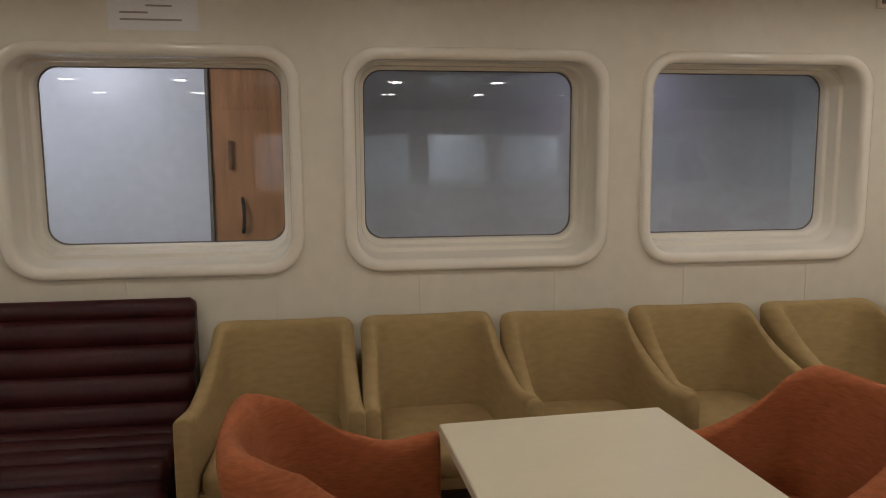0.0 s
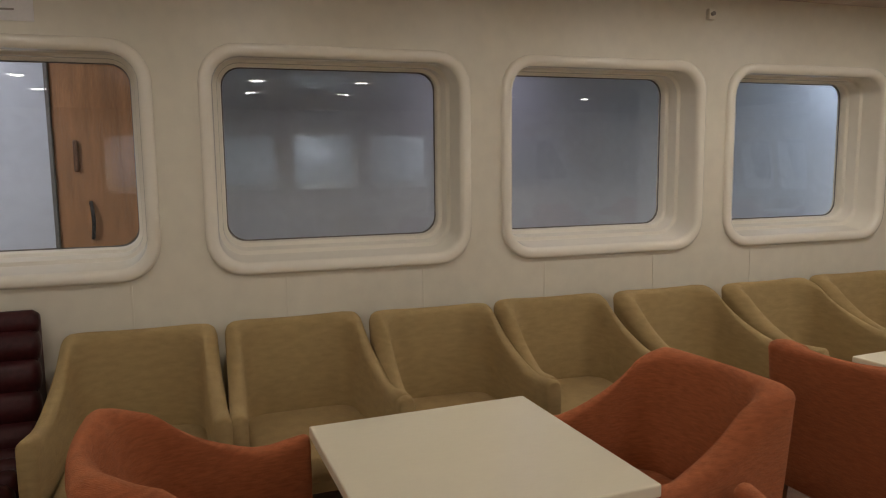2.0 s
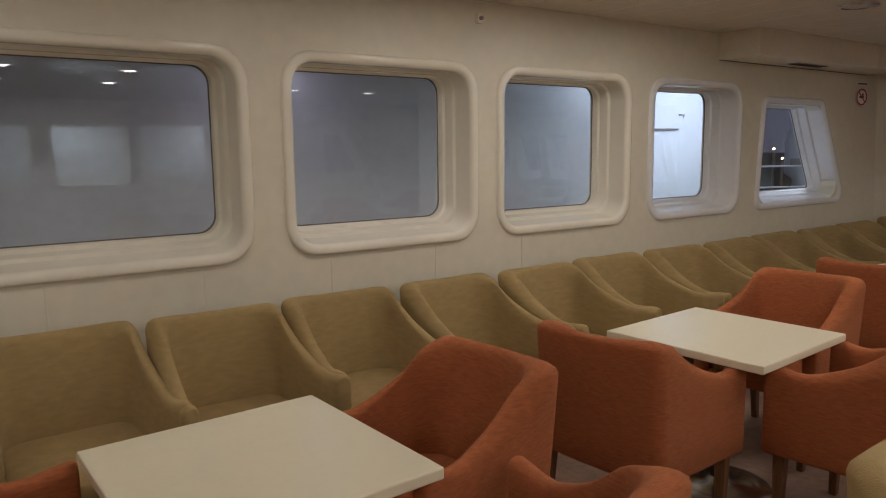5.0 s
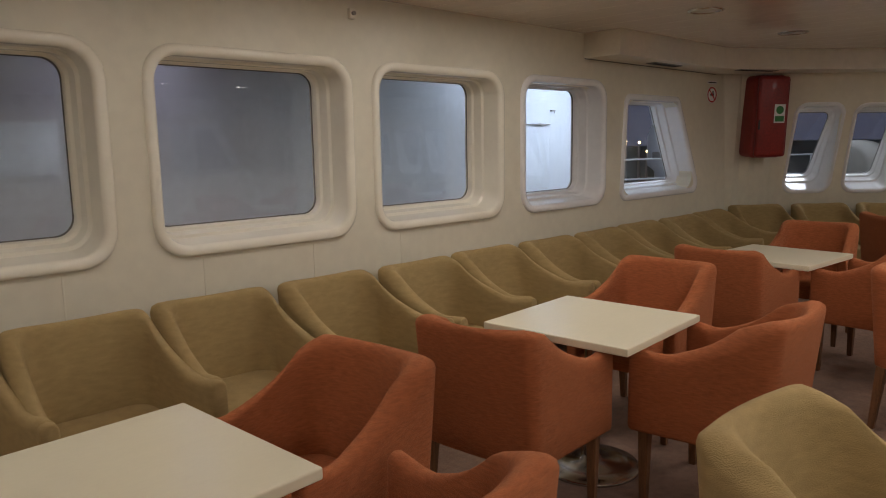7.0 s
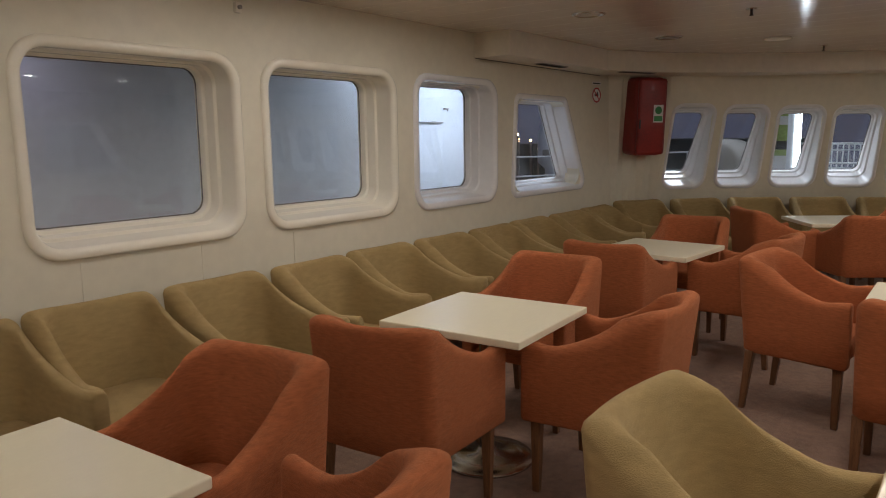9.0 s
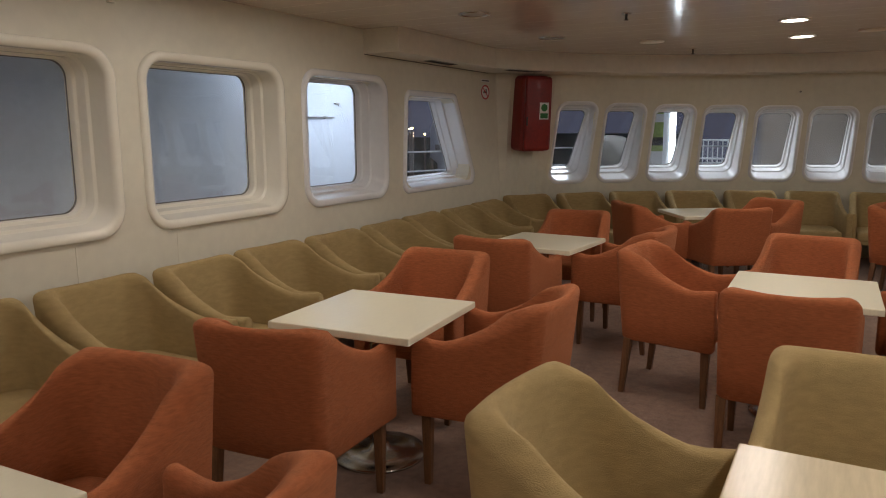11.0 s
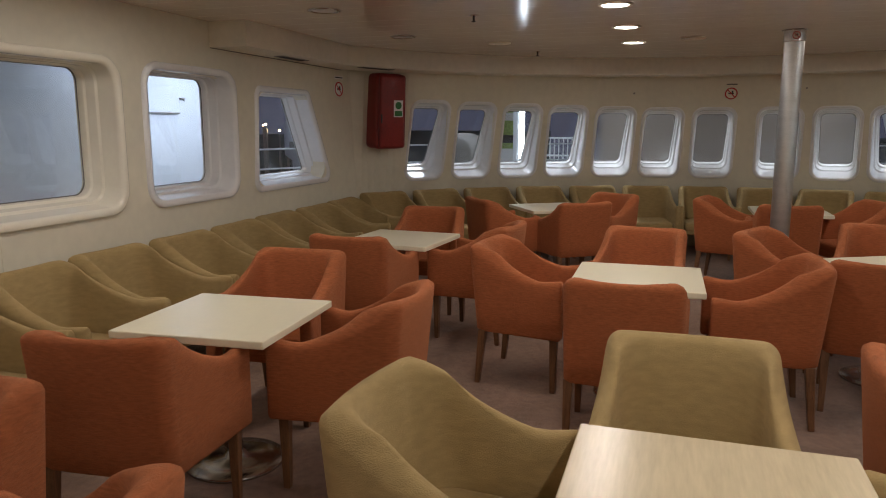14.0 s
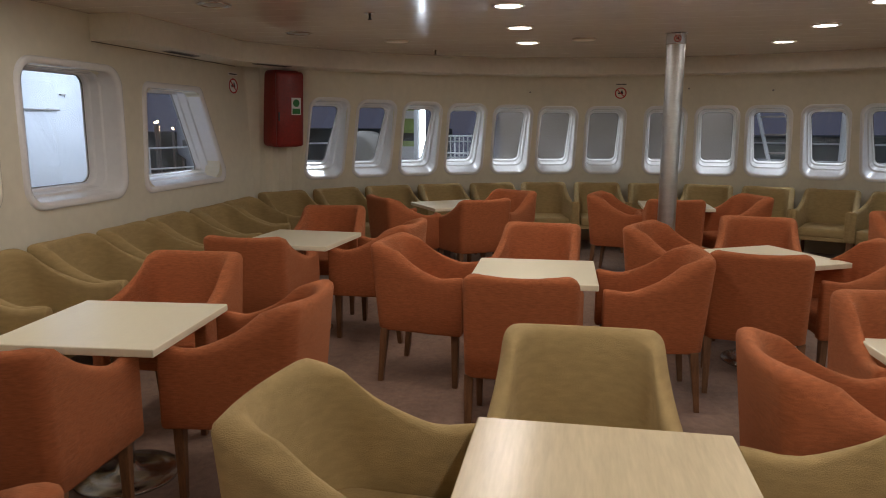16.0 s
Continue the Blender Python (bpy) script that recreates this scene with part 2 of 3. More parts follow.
def window(name, corners, radius, to3d, depth, inset, frame_mat, glass_mat, label, lip=0.055, proud=0.022, rise=0.03):
    """A moulded window: raised lip, deep stepped surround, gasket and pane."""
    root = empty(name, Matrix.Identity(4), label, "window", kind="structure")
    prof = [(-0.004, 0.004), (0.0, -proud * 0.75), (0.012, -proud), (lip * 0.6, -proud), (lip * 0.9, -proud * 0.6), (lip, 0.012),
            (lip + (inset - lip) * 0.12, depth * 0.48), (lip + (inset - lip) * 0.16, depth * 0.50), (lip + (inset - lip) * 0.50, depth * 0.515), (lip + (inset - lip) * 0.54, depth * 0.535),
            (lip + (inset - lip) * 0.60, depth * 0.77), (lip + (inset - lip) * 0.64, depth * 0.79), (inset - 0.004, depth * 0.80), (inset, depth * 0.83), (inset, depth * 0.97), (inset, depth + 0.02)]
    loops = []
    for d, w in prof:
        q = inset_quad(corners, d)
        up = rise * max(0.0, w) / depth
        loops.append([to3d(u, v + up, w) for u, v in rounded_quad(q, max(0.03, radius - d * 0.8))])
    bm = bmesh.new()
    bridge(bm, loops)
    part("window_frame", bm, frame_mat, root, smooth=True)
    bm = bmesh.new()
    g0, g1 = rounded_quad(inset_quad(corners, inset - 0.004), max(0.03, radius - inset * 0.8)), rounded_quad(inset_quad(corners, inset + 0.006), max(0.03, radius - inset * 0.8))
    bridge(bm, [[to3d(u, v + rise, depth * 0.985) for u, v in g0], [to3d(u, v + rise, depth * 0.985) for u, v in g1], [to3d(u, v + rise, depth) for u, v in g1]])
    part("gasket", bm, M_GASKET, root)
    bm = bmesh.new()
    lp = rounded_quad(inset_quad(corners, inset - 0.002), max(0.03, radius - inset * 0.8))
    a = [bm.verts.new(to3d(u, v + rise, depth)) for u, v in lp]
    b = [bm.verts.new(to3d(u, v + rise, depth + 0.008)) for u, v in lp]
    bm.faces.new(a)
    bm.faces.new(b[::-1])
    for i in range(len(a)):
        bm.faces.new((a[i], a[(i + 1) % len(a)], b[(i + 1) % len(a)], b[i]))
    pane = part("pane", bm, glass_mat, root)
    pane.visible_shadow = False
    return root


# ---- the hull of the room ----
def port3d(u, v, d):
    return (u, WALL + d, v)


def star3d(u, v, d):
    return (u, STAR - d, v)


def front3d(u, v, d):
    lean = RAKE * min(1.0, max(0.15, (58.0 - abs(u)) / 10.0))
    a, r = radians(u), R15 - lean * (v - 1.5) + d
    return (CX + r * math.cos(a), MID + r * math.sin(a), v)


def half_width(x, v=1.5):
    r = R15 - RAKE * (v - 1.5)
    return math.sqrt(max(0.0, r * r - (x - CX) ** 2)) if x > CX else r


CORNER_X = CX + math.sqrt(R15 ** 2 - (WALL - MID) ** 2)     # where the round front meets the sides
A_MAX = math.degrees(math.asin((WALL - MID) / R15))

# side windows: outer edges of the moulding (aft, fore), the foremost one with a raked fore edge
SIDE = [(-1.54, -0.22, -0.22), (-0.025, 1.255, 1.255), (1.43, 2.66, 2.66), (2.815, 4.03, 4.03), (4.23, 5.37, 5.37), (5.61, 7.14, 6.64)]
ZB, ZT = 1.05, 2.095


def side_corners(w):
    top = ZT if w[1] == w[2] else 2.0
    return [(w[0], ZB), (w[1], ZB), (w[2], top), (w[0] + (0.0 if w[1] == w[2] else 0.06), top)]


EDGES = [AFT] + [(SIDE[i][1] + SIDE[i + 1][0]) / 2 for i in range(5)] + [CORNER_X + 0.12]
for nm, to3d, mir in (("wall_port", port3d, 1), ("wall_starboard", star3d, -1)):
    bm = bmesh.new()
    for i, w in enumerate(SIDE):
        rect = (EDGES[i], EDGES[i + 1], 0.0, CEIL + 0.02)
        if i == 0:
            solid(bm, (AFT, -1.75, 0.0, CEIL + 0.02), to3d, 0.16)
            rect = (-1.75, EDGES[1], 0.0, CEIL + 0.02)
        bay(bm, rect, rounded_quad(inset_quad(side_corners(w), 0.05), 0.13), to3d, 0.16)
    bmesh.ops.remove_doubles(bm, verts=bm.verts[:], dist=0.0004)
    tagged(part(nm, bm, M_WALL), "cream painted steel side wall with large windows", "wall", kind="structure")
n_win = 0
for to3d in (port3d, star3d):
    for i, w in enumerate(SIDE):
        n_win += 1
        raked = w[1] != w[2]
        window("window_%d" % n_win, side_corners(w), 0.17 if not raked else 0.10, to3d, 0.27, 0.10,
               M_FRAME if i < 4 else M_FRAME_WHITE, M_GLASS,
               "raked ship's window in a deep white moulded frame" if raked else "large rounded ship's window in a deep cream moulded frame")

FRONT_A = [45.5, 38.4, 31.4, 24.5, 17.5, 10.7, 3.6, -5.0, -12.1, -18.9, -26.0, -33.1, -40.2, -47.3]
FZB = 0.965


def front_top(a):
    """The head of the front windows, which rises a little towards the port quarter."""
    return 1.885 + 0.075 * min(1.0, max(0.0, (a - 10.0) / 35.0))


edges = [A_MAX + 4.5] + [(a + b) / 2 for a, b in zip(FRONT_A, FRONT_A[1:])] + [-A_MAX - 4.5]
bm = bmesh.new()
for i, a in enumerate(FRONT_A):
    lo, hi = edges[i + 1], edges[i]
    lo2, hi2 = max(lo, a - 3.8), min(hi, a + 3.8)
    bay(bm, (lo2, hi2, 0.0, CEIL + 0.02), rounded_quad([(a - 2.62, FZB + 0.04), (a + 2.62, FZB + 0.04), (a + 2.62, front_top(a) - 0.04), (a - 2.62, front_top(a) - 0.04)], 0.08), front3d, 0.12)
    if hi - hi2 > 0.01:
        solid(bm, (hi2, hi, 0.0, CEIL + 0.02), front3d, 0.12, max(1, int((hi - hi2) / 2)))
    if lo2 - lo > 0.01:
        solid(bm, (lo, lo2, 0.0, CEIL + 0.02), front3d, 0.12, max(1, int((lo2 - lo) / 2)))
bmesh.ops.remove_doubles(bm, verts=bm.verts[:], dist=0.0004)
tagged(part("wall_front", bm, M_WALL), "rounded cream front bulkhead leaning inwards with a row of windows", "wall", kind="structure")
for i, a in enumerate(FRONT_A):
    n_win += 1
    ca = radians(a)

    def flat3d(u, v, d, ca=ca):
        low = min(0.5, max(-0.5, 1.42 - v))
        in_ = max(0.0, d) / 0.30
        r = R15 - RAKE * (v - 1.5) + d * (1 + (0.9 * low if d > 0.02 else 0))      # the panes stand steeper than the bulkhead
        return (CX + r * math.cos(ca) - u * math.sin(ca), MID + r * math.sin(ca) + u * math.cos(ca), v + in_ * (0.045 + 0.16 * low))     # sloping sill
    half = 0.276
    window("window_%d" % n_win, [(-half, FZB), (half, FZB), (half, front_top(a)), (-half, front_top(a))], 0.14, flat3d, 0.30, 0.082,
           M_FRAME_WHITE, M_FOG if i in (4, 5, 6, 7, 8) else M_GLASS,
           "salt-filmed front window in a white moulded frame" if i in (4, 5, 6, 7, 8) else "narrow rounded front window in a white moulded frame", lip=0.04, proud=0.02, rise=0.015)

bm = bmesh.new()
box(bm, AFT - 0.12, AFT, STAR - 0.16, WALL + 0.16, 0, CEIL + 0.02)
tagged(part("wall_aft", bm, M_WALL), "plain cream bulkhead closing the lounge behind", "wall", kind="structure")


def outline(v, grow=0.0, n=40):
    pts = [(AFT, STAR - grow), (CORNER_X, STAR - grow)]
    for k in range(1, n):
        a = radians(-A_MAX + 2 * A_MAX * k / n)
        r = R15 - RAKE * (v - 1.5) + grow
        pts.append((CX + r * math.cos(a), MID + r * math.sin(a)))
    return pts + [(CORNER_X, WALL + grow), (AFT, WALL + grow)]


def slab(bm, pts, z0, z1):
    a = [bm.verts.new((x, y, z0)) for x, y in pts]
    b = [bm.verts.new((x, y, z1)) for x, y in pts]
    bm.faces.new(a[::-1])
    bm.faces.new(b)
    for i in range(len(pts)):
        bm.faces.new((a[i], a[(i + 1) % len(pts)], b[(i + 1) % len(pts)], b[i]))


bm = bmesh.new()
slab(bm, outline(0.0, 0.1), -0.06, 0.0)
tagged(part("floor", bm, M_CARPET), "worn mauve brown carpet on the lounge floor", "floor", kind="structure")

# ceiling: narrow athwartships panels with fine joints, under a closing plate
bm = bmesh.new()
slab(bm, outline(CEIL, 0.1), CEIL + 0.03, CEIL + 0.09)
x = AFT
while x < 9.85:
    x1 = x + 0.299
    s = min(half_width(x, CEIL), half_width(x1, CEIL), WALL - MID) + 0.03
    if s > 0.3:
        box(bm, x, x1, MID - s, MID + s, CEIL, CEIL + 0.02, 0.0015, 1)
    x += 0.3
tagged(part("ceiling", bm, M_CEIL), "glossy cream ceiling of narrow panels", "ceiling", kind="structure")

# dropped edge of the ceiling along the fore part of the sides and round the front
SOF_X, SOF_D = 5.04, 0.34
bm = bmesh.new()
ins, out = [], []
ins.append((SOF_X, WALL - SOF_D)), out.append((SOF_X, WALL + 0.02))
ins.append((6.9, WALL - SOF_D)), out.append((CORNER_X - 0.3, WALL + 0.02))
for k in range(33):
    a = radians(A_MAX - 4 - (2 * A_MAX - 8) * k / 32)
    r = R15 - RAKE * (SOFFIT - 1.5)
    out.append((CX + (r + 0.04) * math.cos(a), MID + (r + 0.04) * math.sin(a)))
    q = r - 0.42
    ins.append((CX + q * math.cos(a), min(WALL - SOF_D, max(STAR + SOF_D, MID + q * math.sin(a)))))
ins.append((6.9, STAR + SOF_D)), out.append((CORNER_X - 0.3, STAR - 0.02))
ins.append((SOF_X, STAR + SOF_D)), out.append((SOF_X, STAR - 0.02))
for i in range(len(ins) - 1):
    a, b, c, d = ins[i], ins[i + 1], out[i + 1], out[i]
    vs = [bm.verts.new((*p, z)) for z in (SOFFIT, CEIL + 0.01) for p in (a, b, c, d)]
    for f in ((0, 3, 2, 1), (4, 5, 6, 7), (0, 1, 5, 4), (1, 2, 6, 5), (2, 3, 7, 6), (3, 0, 4, 7)):
        bm.faces.new([vs[j] for j in f])
bmesh.ops.remove_doubles(bm, verts=bm.verts[:], dist=0.0005)
tagged(part("trim_soffit", bm, M_SOFFIT), "cream boxed ceiling edge round the front of the lounge", "soffit", kind="structure")

# joint strips on the port wall panels
for k, x in enumerate((-1.02, -0.35, 0.325, 1.0, 1.675, 2.35, 3.02)):
    bm = bmesh.new()
    box(bm, x - 0.004, x + 0.004, WALL - 0.003, WALL + 0.004, 0.08, 1.03, 0.001, 1)
    tagged(part("trim_joint", bm, M_WALL), "thin cream joint strip between wall panels", "joint strip", kind="structure")
for side, y0, y1 in ((1, WALL - 0.012, WALL + 0.003), (-1, STAR - 0.003, STAR + 0.012)):
    bm = bmesh.new()
    box(bm, AFT, CORNER_X, y0, y1, 0.0, 0.09, 0.003, 1)
    tagged(part("baseboard", bm, M_GASKET), "dark skirting at the foot of the side wall", "baseboard", kind="structure")
# dark strips put in for the shadow gap between boxed edge and side walls
for y0, y1 in ((WALL - 0.006, WALL), (STAR, STAR + 0.006)):
    bm = bmesh.new()
    box(bm, SOF_X + 0.01, CORNER_X - 0.25, y0, y1, SOFFIT - 0.006, SOFFIT - 0.0005)
    tagged(part("trim_sealant", bm, M_GASKET), "dark strip drawn as the shadow gap under the boxed ceiling edge", "sealant", kind="structure")


# ---- chairs ----
def chair_path(hw, front, rear, r, n_side=9, n_corner=7, n_back=8):
    """Stations of a U seen from above, from one arm's front round the back to the other's: x, y, whether it is the back."""
    st = [(front - (front - rear - r) * k / n_side, hw, 0) for k in range(n_side)]
    for k in range(n_corner):
        a = math.pi / 2 + math.pi / 2 * k / n_corner
        st.append((rear + r + r * math.cos(a), hw - r + r * math.sin(a), 1))
    st += [(rear, (hw - r) * (1 - 2 * k / n_back), 1) for k in range(n_back + 1)]
    for k in range(1, n_corner + 1):
        a = math.pi + math.pi / 2 * k / n_corner
        st.append((rear + r + r * math.cos(a), -hw + r + r * math.sin(a), 1))
    return st + [(rear + r + (front - rear - r) * k / n_side, -hw, 0) for k in range(1, n_side + 1)]


def armchair(fabric, label, name="armchair", w=0.63, d=0.61, back=0.868, arm=0.672, low=0.312, th=0.062, bow=0.035):
    root = empty(name, Matrix.Identity(4), label, "chair")
    hd, hw = d / 2, w / 2
    bm = bmesh.new()
    rings = []
    for (x, y, bk), (xi, yi, _) in zip(chair_path(hw, hd, -hd, 0.045), chair_path(hw - th, hd, -hd + th * 0.9, 0.12)):
        s = (x + hd) / d                                # 0 at the back, 1 at the front
        top = arm + (back - arm) * (1 - min(1, max(0, s - 0.02) / 0.95)) ** 2.7
        top += -0.012 * math.exp(-((s - 0.72) / 0.16) ** 2) + 0.010 * max(0, (s - 0.75) / 0.25)
        if bk:
            top -= 0.008 * (1 - (y / hw) ** 2)
        lean = 0.05 * (1 - s) ** 2
        rise = 0.034
        o = Vector((x, y))
        i = Vector((xi, yi))
        prof = [(0.12, low), (0.0, low + 0.012), (0.0, low + 0.14), (0.0, top - 0.10), (0.0, top - rise)]
        for k in range(1, 6):
            a = math.pi * k / 6
            prof.append((0.5 - 0.5 * math.cos(a), top - rise + rise * math.sin(a)))
        prof += [(1.0, top - rise), (1.0, top - 0.10), (1.0, low + 0.16), (1.0, low + 0.01), (0.88, low)]
        ring = []
        for mixf, z in prof:
            h = max(0.0, (z - low) / (back - low))
            p = o.lerp(i, mixf)
            px = p.x - lean * h + (0.05 * (1 - h) * (1 - s) ** 2 if mixf >= 0.99 else 0)
            py = (p.y + 0.014 * h * (1 - s) * y / hw) * (0.935 + 0.15 * s)      # the arms spread towards the front
            px -= bow * (1 - (y / hw) ** 2) * (0.4 + 0.6 * h) * max(0.0, 1 - 6 * s)
            ring.append(bm.verts.new((px, py, z)))
        rings.append(ring)
    n = len(rings[0])
    for a, b in zip(rings, rings[1:]):
        for i in range(n):
            bm.faces.new((a[i], a[(i + 1) % n], b[(i + 1) % n], b[i]))
    for ring, sgn in ((rings[0], 1), (rings[-1], -1)):      # rounded arm fronts
        cen = sum((v.co for v in ring), Vector()) / n
        loops = [ring]
        for grow, fwd in ((0.90, 0.010), (0.72, 0.015)):
            loops.append([bm.verts.new((v.co.x + fwd, cen.y + (v.co.y - cen.y) * grow, cen.z + (v.co.z - cen.z) * (1 - (1 - grow) * 0.25))) for v in ring])
        for a, b in zip(loops, loops[1:]):
            for i in range(n):
                bm.faces.new((a[i], a[(i + 1) % n], b[(i + 1) % n], b[i]))
        bm.faces.new(loops[-1])
    part("shell", bm, fabric, root, smooth=True)
    bm = bmesh.new()
    box(bm, -hd + th * 0.9, hd - 0.02, -hw + th * 0.9, hw - th * 0.9, low + 0.03, low + 0.135, 0.035, 4)
    for v in bm.verts:
        if v.co.z > low + 0.11:
            v.co.z += 0.014 * (1 - (v.co.y / hw) ** 2)
    part("seat_cushion", bm, fabric, root, smooth=True)
    bm = bmesh.new()
    box(bm, -hd + 0.04, hd - 0.03, -hw + 0.03, hw - 0.03, low - 0.006, low + 0.045, 0.006, 1)
    part("seat_frame", bm, fabric, root)
    for sx in (-1, 1):
        for sy in (-1, 1):
            bm = bmesh.new()
            x0, y0 = sx * (hd - 0.04), sy * (hw - 0.04)
            dx = -0.035 if sx < 0 else 0.0
            a = [bm.verts.new((x0 + u * 0.024, y0 + v * 0.024, low + 0.01)) for u, v in ((-1, -1), (1, -1), (1, 1), (-1, 1))]
            b = [bm.verts.new((x0 + dx + u * 0.016, y0 + v * 0.016, 0.0)) for u, v in ((-1, -1), (1, -1), (1, 1), (-1, 1))]
            bm.faces.new(a)
            bm.faces.new(b[::-1])
            for i in range(4):
                bm.faces.new((a[i], a[(i + 1) % 4], b[(i + 1) % 4], b[i]))
            bmesh.ops.bevel(bm, geom=bm.edges[:], offset=0.003, segments=1, affect="EDGES")
            part("leg", bm, M_LEG, root, "tapered brown wooden leg")
    return root


ORANGE_LABEL = "orange chenille tub armchair on brown wooden legs"
GREEN_LABEL = "olive beige chenille tub armchair on brown wooden legs"
ORANGE, GREEN = "orange chenille tub armchair with wooden legs", "olive beige chenille tub armchair"
SIZE = dict(w=0.60, d=0.545, back=0.905, arm=0.712, low=0.352)
orange = armchair(M_ORANGE, ORANGE_LABEL, **SIZE)
green = armchair(M_GREEN, GREEN_LABEL, **SIZE)
wall_green = armchair(M_GREEN, GREEN_LABEL, w=0.635, d=0.67, arm=0.662, bow=0.015)
NEAR = 0.95      # scale of the plan of the loose chairs about the camera's standpoint


def at_back(bx, by, face, half):
    """The pose of a chair from the middle of its back's top edge, the way it faces and half its depth."""
    a = radians(face)
    return pose(bx + half * math.cos(a), by + half * math.sin(a), 0, 0, 0, face)


def seat_all(proto, rows, label, group):
    for x, y, face in rows:
        if proto is wall_green:
            m = at_back(x, y, face, 0.385)
        else:
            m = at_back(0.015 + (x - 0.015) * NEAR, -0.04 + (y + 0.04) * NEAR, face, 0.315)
        ob = copy_thing(proto, m)
        tagged(ob, label, "chair", group)


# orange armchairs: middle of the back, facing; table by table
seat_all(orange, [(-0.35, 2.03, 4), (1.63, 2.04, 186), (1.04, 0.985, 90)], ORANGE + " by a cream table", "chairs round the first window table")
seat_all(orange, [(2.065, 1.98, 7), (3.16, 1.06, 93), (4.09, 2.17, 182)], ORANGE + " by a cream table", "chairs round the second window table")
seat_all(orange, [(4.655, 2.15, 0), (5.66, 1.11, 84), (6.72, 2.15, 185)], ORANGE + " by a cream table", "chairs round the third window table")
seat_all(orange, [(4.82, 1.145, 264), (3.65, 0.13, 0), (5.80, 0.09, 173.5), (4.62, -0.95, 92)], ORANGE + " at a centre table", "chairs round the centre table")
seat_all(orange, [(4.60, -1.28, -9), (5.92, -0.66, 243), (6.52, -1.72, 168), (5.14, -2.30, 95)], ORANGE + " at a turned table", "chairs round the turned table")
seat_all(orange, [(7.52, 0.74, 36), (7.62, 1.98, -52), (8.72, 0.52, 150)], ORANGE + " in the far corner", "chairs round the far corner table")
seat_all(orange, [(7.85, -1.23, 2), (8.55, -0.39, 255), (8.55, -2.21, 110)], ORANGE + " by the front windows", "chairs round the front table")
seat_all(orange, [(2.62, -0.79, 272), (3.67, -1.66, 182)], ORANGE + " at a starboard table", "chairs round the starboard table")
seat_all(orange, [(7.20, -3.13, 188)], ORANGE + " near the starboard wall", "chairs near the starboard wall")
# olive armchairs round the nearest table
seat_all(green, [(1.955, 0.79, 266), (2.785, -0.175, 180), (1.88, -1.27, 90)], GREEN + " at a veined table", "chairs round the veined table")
# olive armchairs in a row under the side windows and round the front
GREEN_ROW = GREEN + " set against the wall"
seat_all(wall_green, [(-0.395 + 0.678 * k + max(0.0, 0.085 - 0.028 * k), 3.375 + 0.02 * math.sin(k * 2.3), 270 + 2.0 * math.sin(k * 1.7)) for k in range(12)], GREEN_ROW, "chairs under the side windows")
front_row = []
for k in range(13):
    a = 52.5 - 8.0 * k
    r = R15 + 0.04
    front_row.append((CX + r * math.cos(radians(a)), MID + r * math.sin(radians(a)), 180 + a + 3 * math.sin(k * 2.1)))
seat_all(wall_green, front_row, GREEN_ROW, "chairs under the front windows")
for proto in (orange, green, wall_green):
    for ob in (*proto.children_recursive, proto):
        bpy.data.objects.remove(ob)


# ---- tables ----
def table(top_mat, label, m, side=0.75):
    root = empty("table", m, label, "table", "lounge tables")
    h = side / 2
    bm = bmesh.new()
    box(bm, -h, h, -h, h, 0.714, 0.75, 0.006, 3)
    part("tabletop", bm, top_mat, root)
    bm = bmesh.new()
    box(bm, -0.2, 0.2, -0.2, 0.2, 0.70, 0.7135, 0.004, 1)
    part("top_plate", bm, M_DARK, root)
    bm = bmesh.new()
    lathe(bm, [(0.036, 0.03), (0.036, 0.70)], 24)
    part("column", bm, M_STEEL, root, "polished steel column", smooth=False)
    bm = bmesh.new()
    lathe(bm, [(0.235, 0.0), (0.24, 0.008), (0.235, 0.016), (0.16, 0.026), (0.06, 0.036), (0.045, 0.06)], 40)
    part("base", bm, M_STEEL, root, "round polished steel base", smooth=True)
    return root


for x, y, a in ((0.642, 1.892, 3), (2.873, 1.92, 4), (5.386, 2.0, -4), (4.40, 0.093, 0.6), (5.16, -1.44, 28),
                (8.05, 1.20, 33), (8.42, -1.29, 0), (2.85, -1.72, 3)):
    table(M_TOP, "square cream laminate table on a steel pedestal", pose(x, y, 0, 0, 0, a))
table(M_TOP_VEIN, "square beige veined laminate table on a steel pedestal", pose(1.717, -0.217, 0, 0, 0, -0.5))

# ---- ribbed sofa against the side wall ----
sofa = empty("sofa", pose(-1.68, 2.9, 0.03), "dark red ribbed vinyl sofa against the wall", "sofa")
SX0, SX1 = -1.35, 0.98
line = [(0.50, 0.885, 0.048), (0.475, 0.79, 0.066), (0.44, 0.672, 0.07), (0.405, 0.552, 0.07), (0.365, 0.435, 0.07)]
line += [(0.25, 0.365, 0.066), (0.13, 0.37, 0.066), (0.01, 0.37, 0.066), (-0.11, 0.365, 0.066), (-0.20, 0.32, 0.062)]
for i, (y, z, r) in enumerate(line):
    bm = bmesh.new()
    prof = [(0.0, SX0), (r * 0.7, SX0 + 0.006), (r, SX0 + 0.03), (r, SX1 - 0.03), (r * 0.7, SX1 - 0.006), (0.0005, SX1)]
    lathe(bm, [(max(p[0], 0.0005), p[1]) for p in prof], 20)
    for v in bm.verts:
        v.co = Vector((v.co.z, y + v.co.x * 1.0, z + v.co.y * 1.12))
    part("padded_roll", bm, M_RED, sofa, smooth=True)
bm = bmesh.new()
vs = [(0.56, 0.12), (0.56, 0.90), (0.50, 0.90), (0.34, 0.40), (-0.18, 0.33), (-0.22, 0.12)]
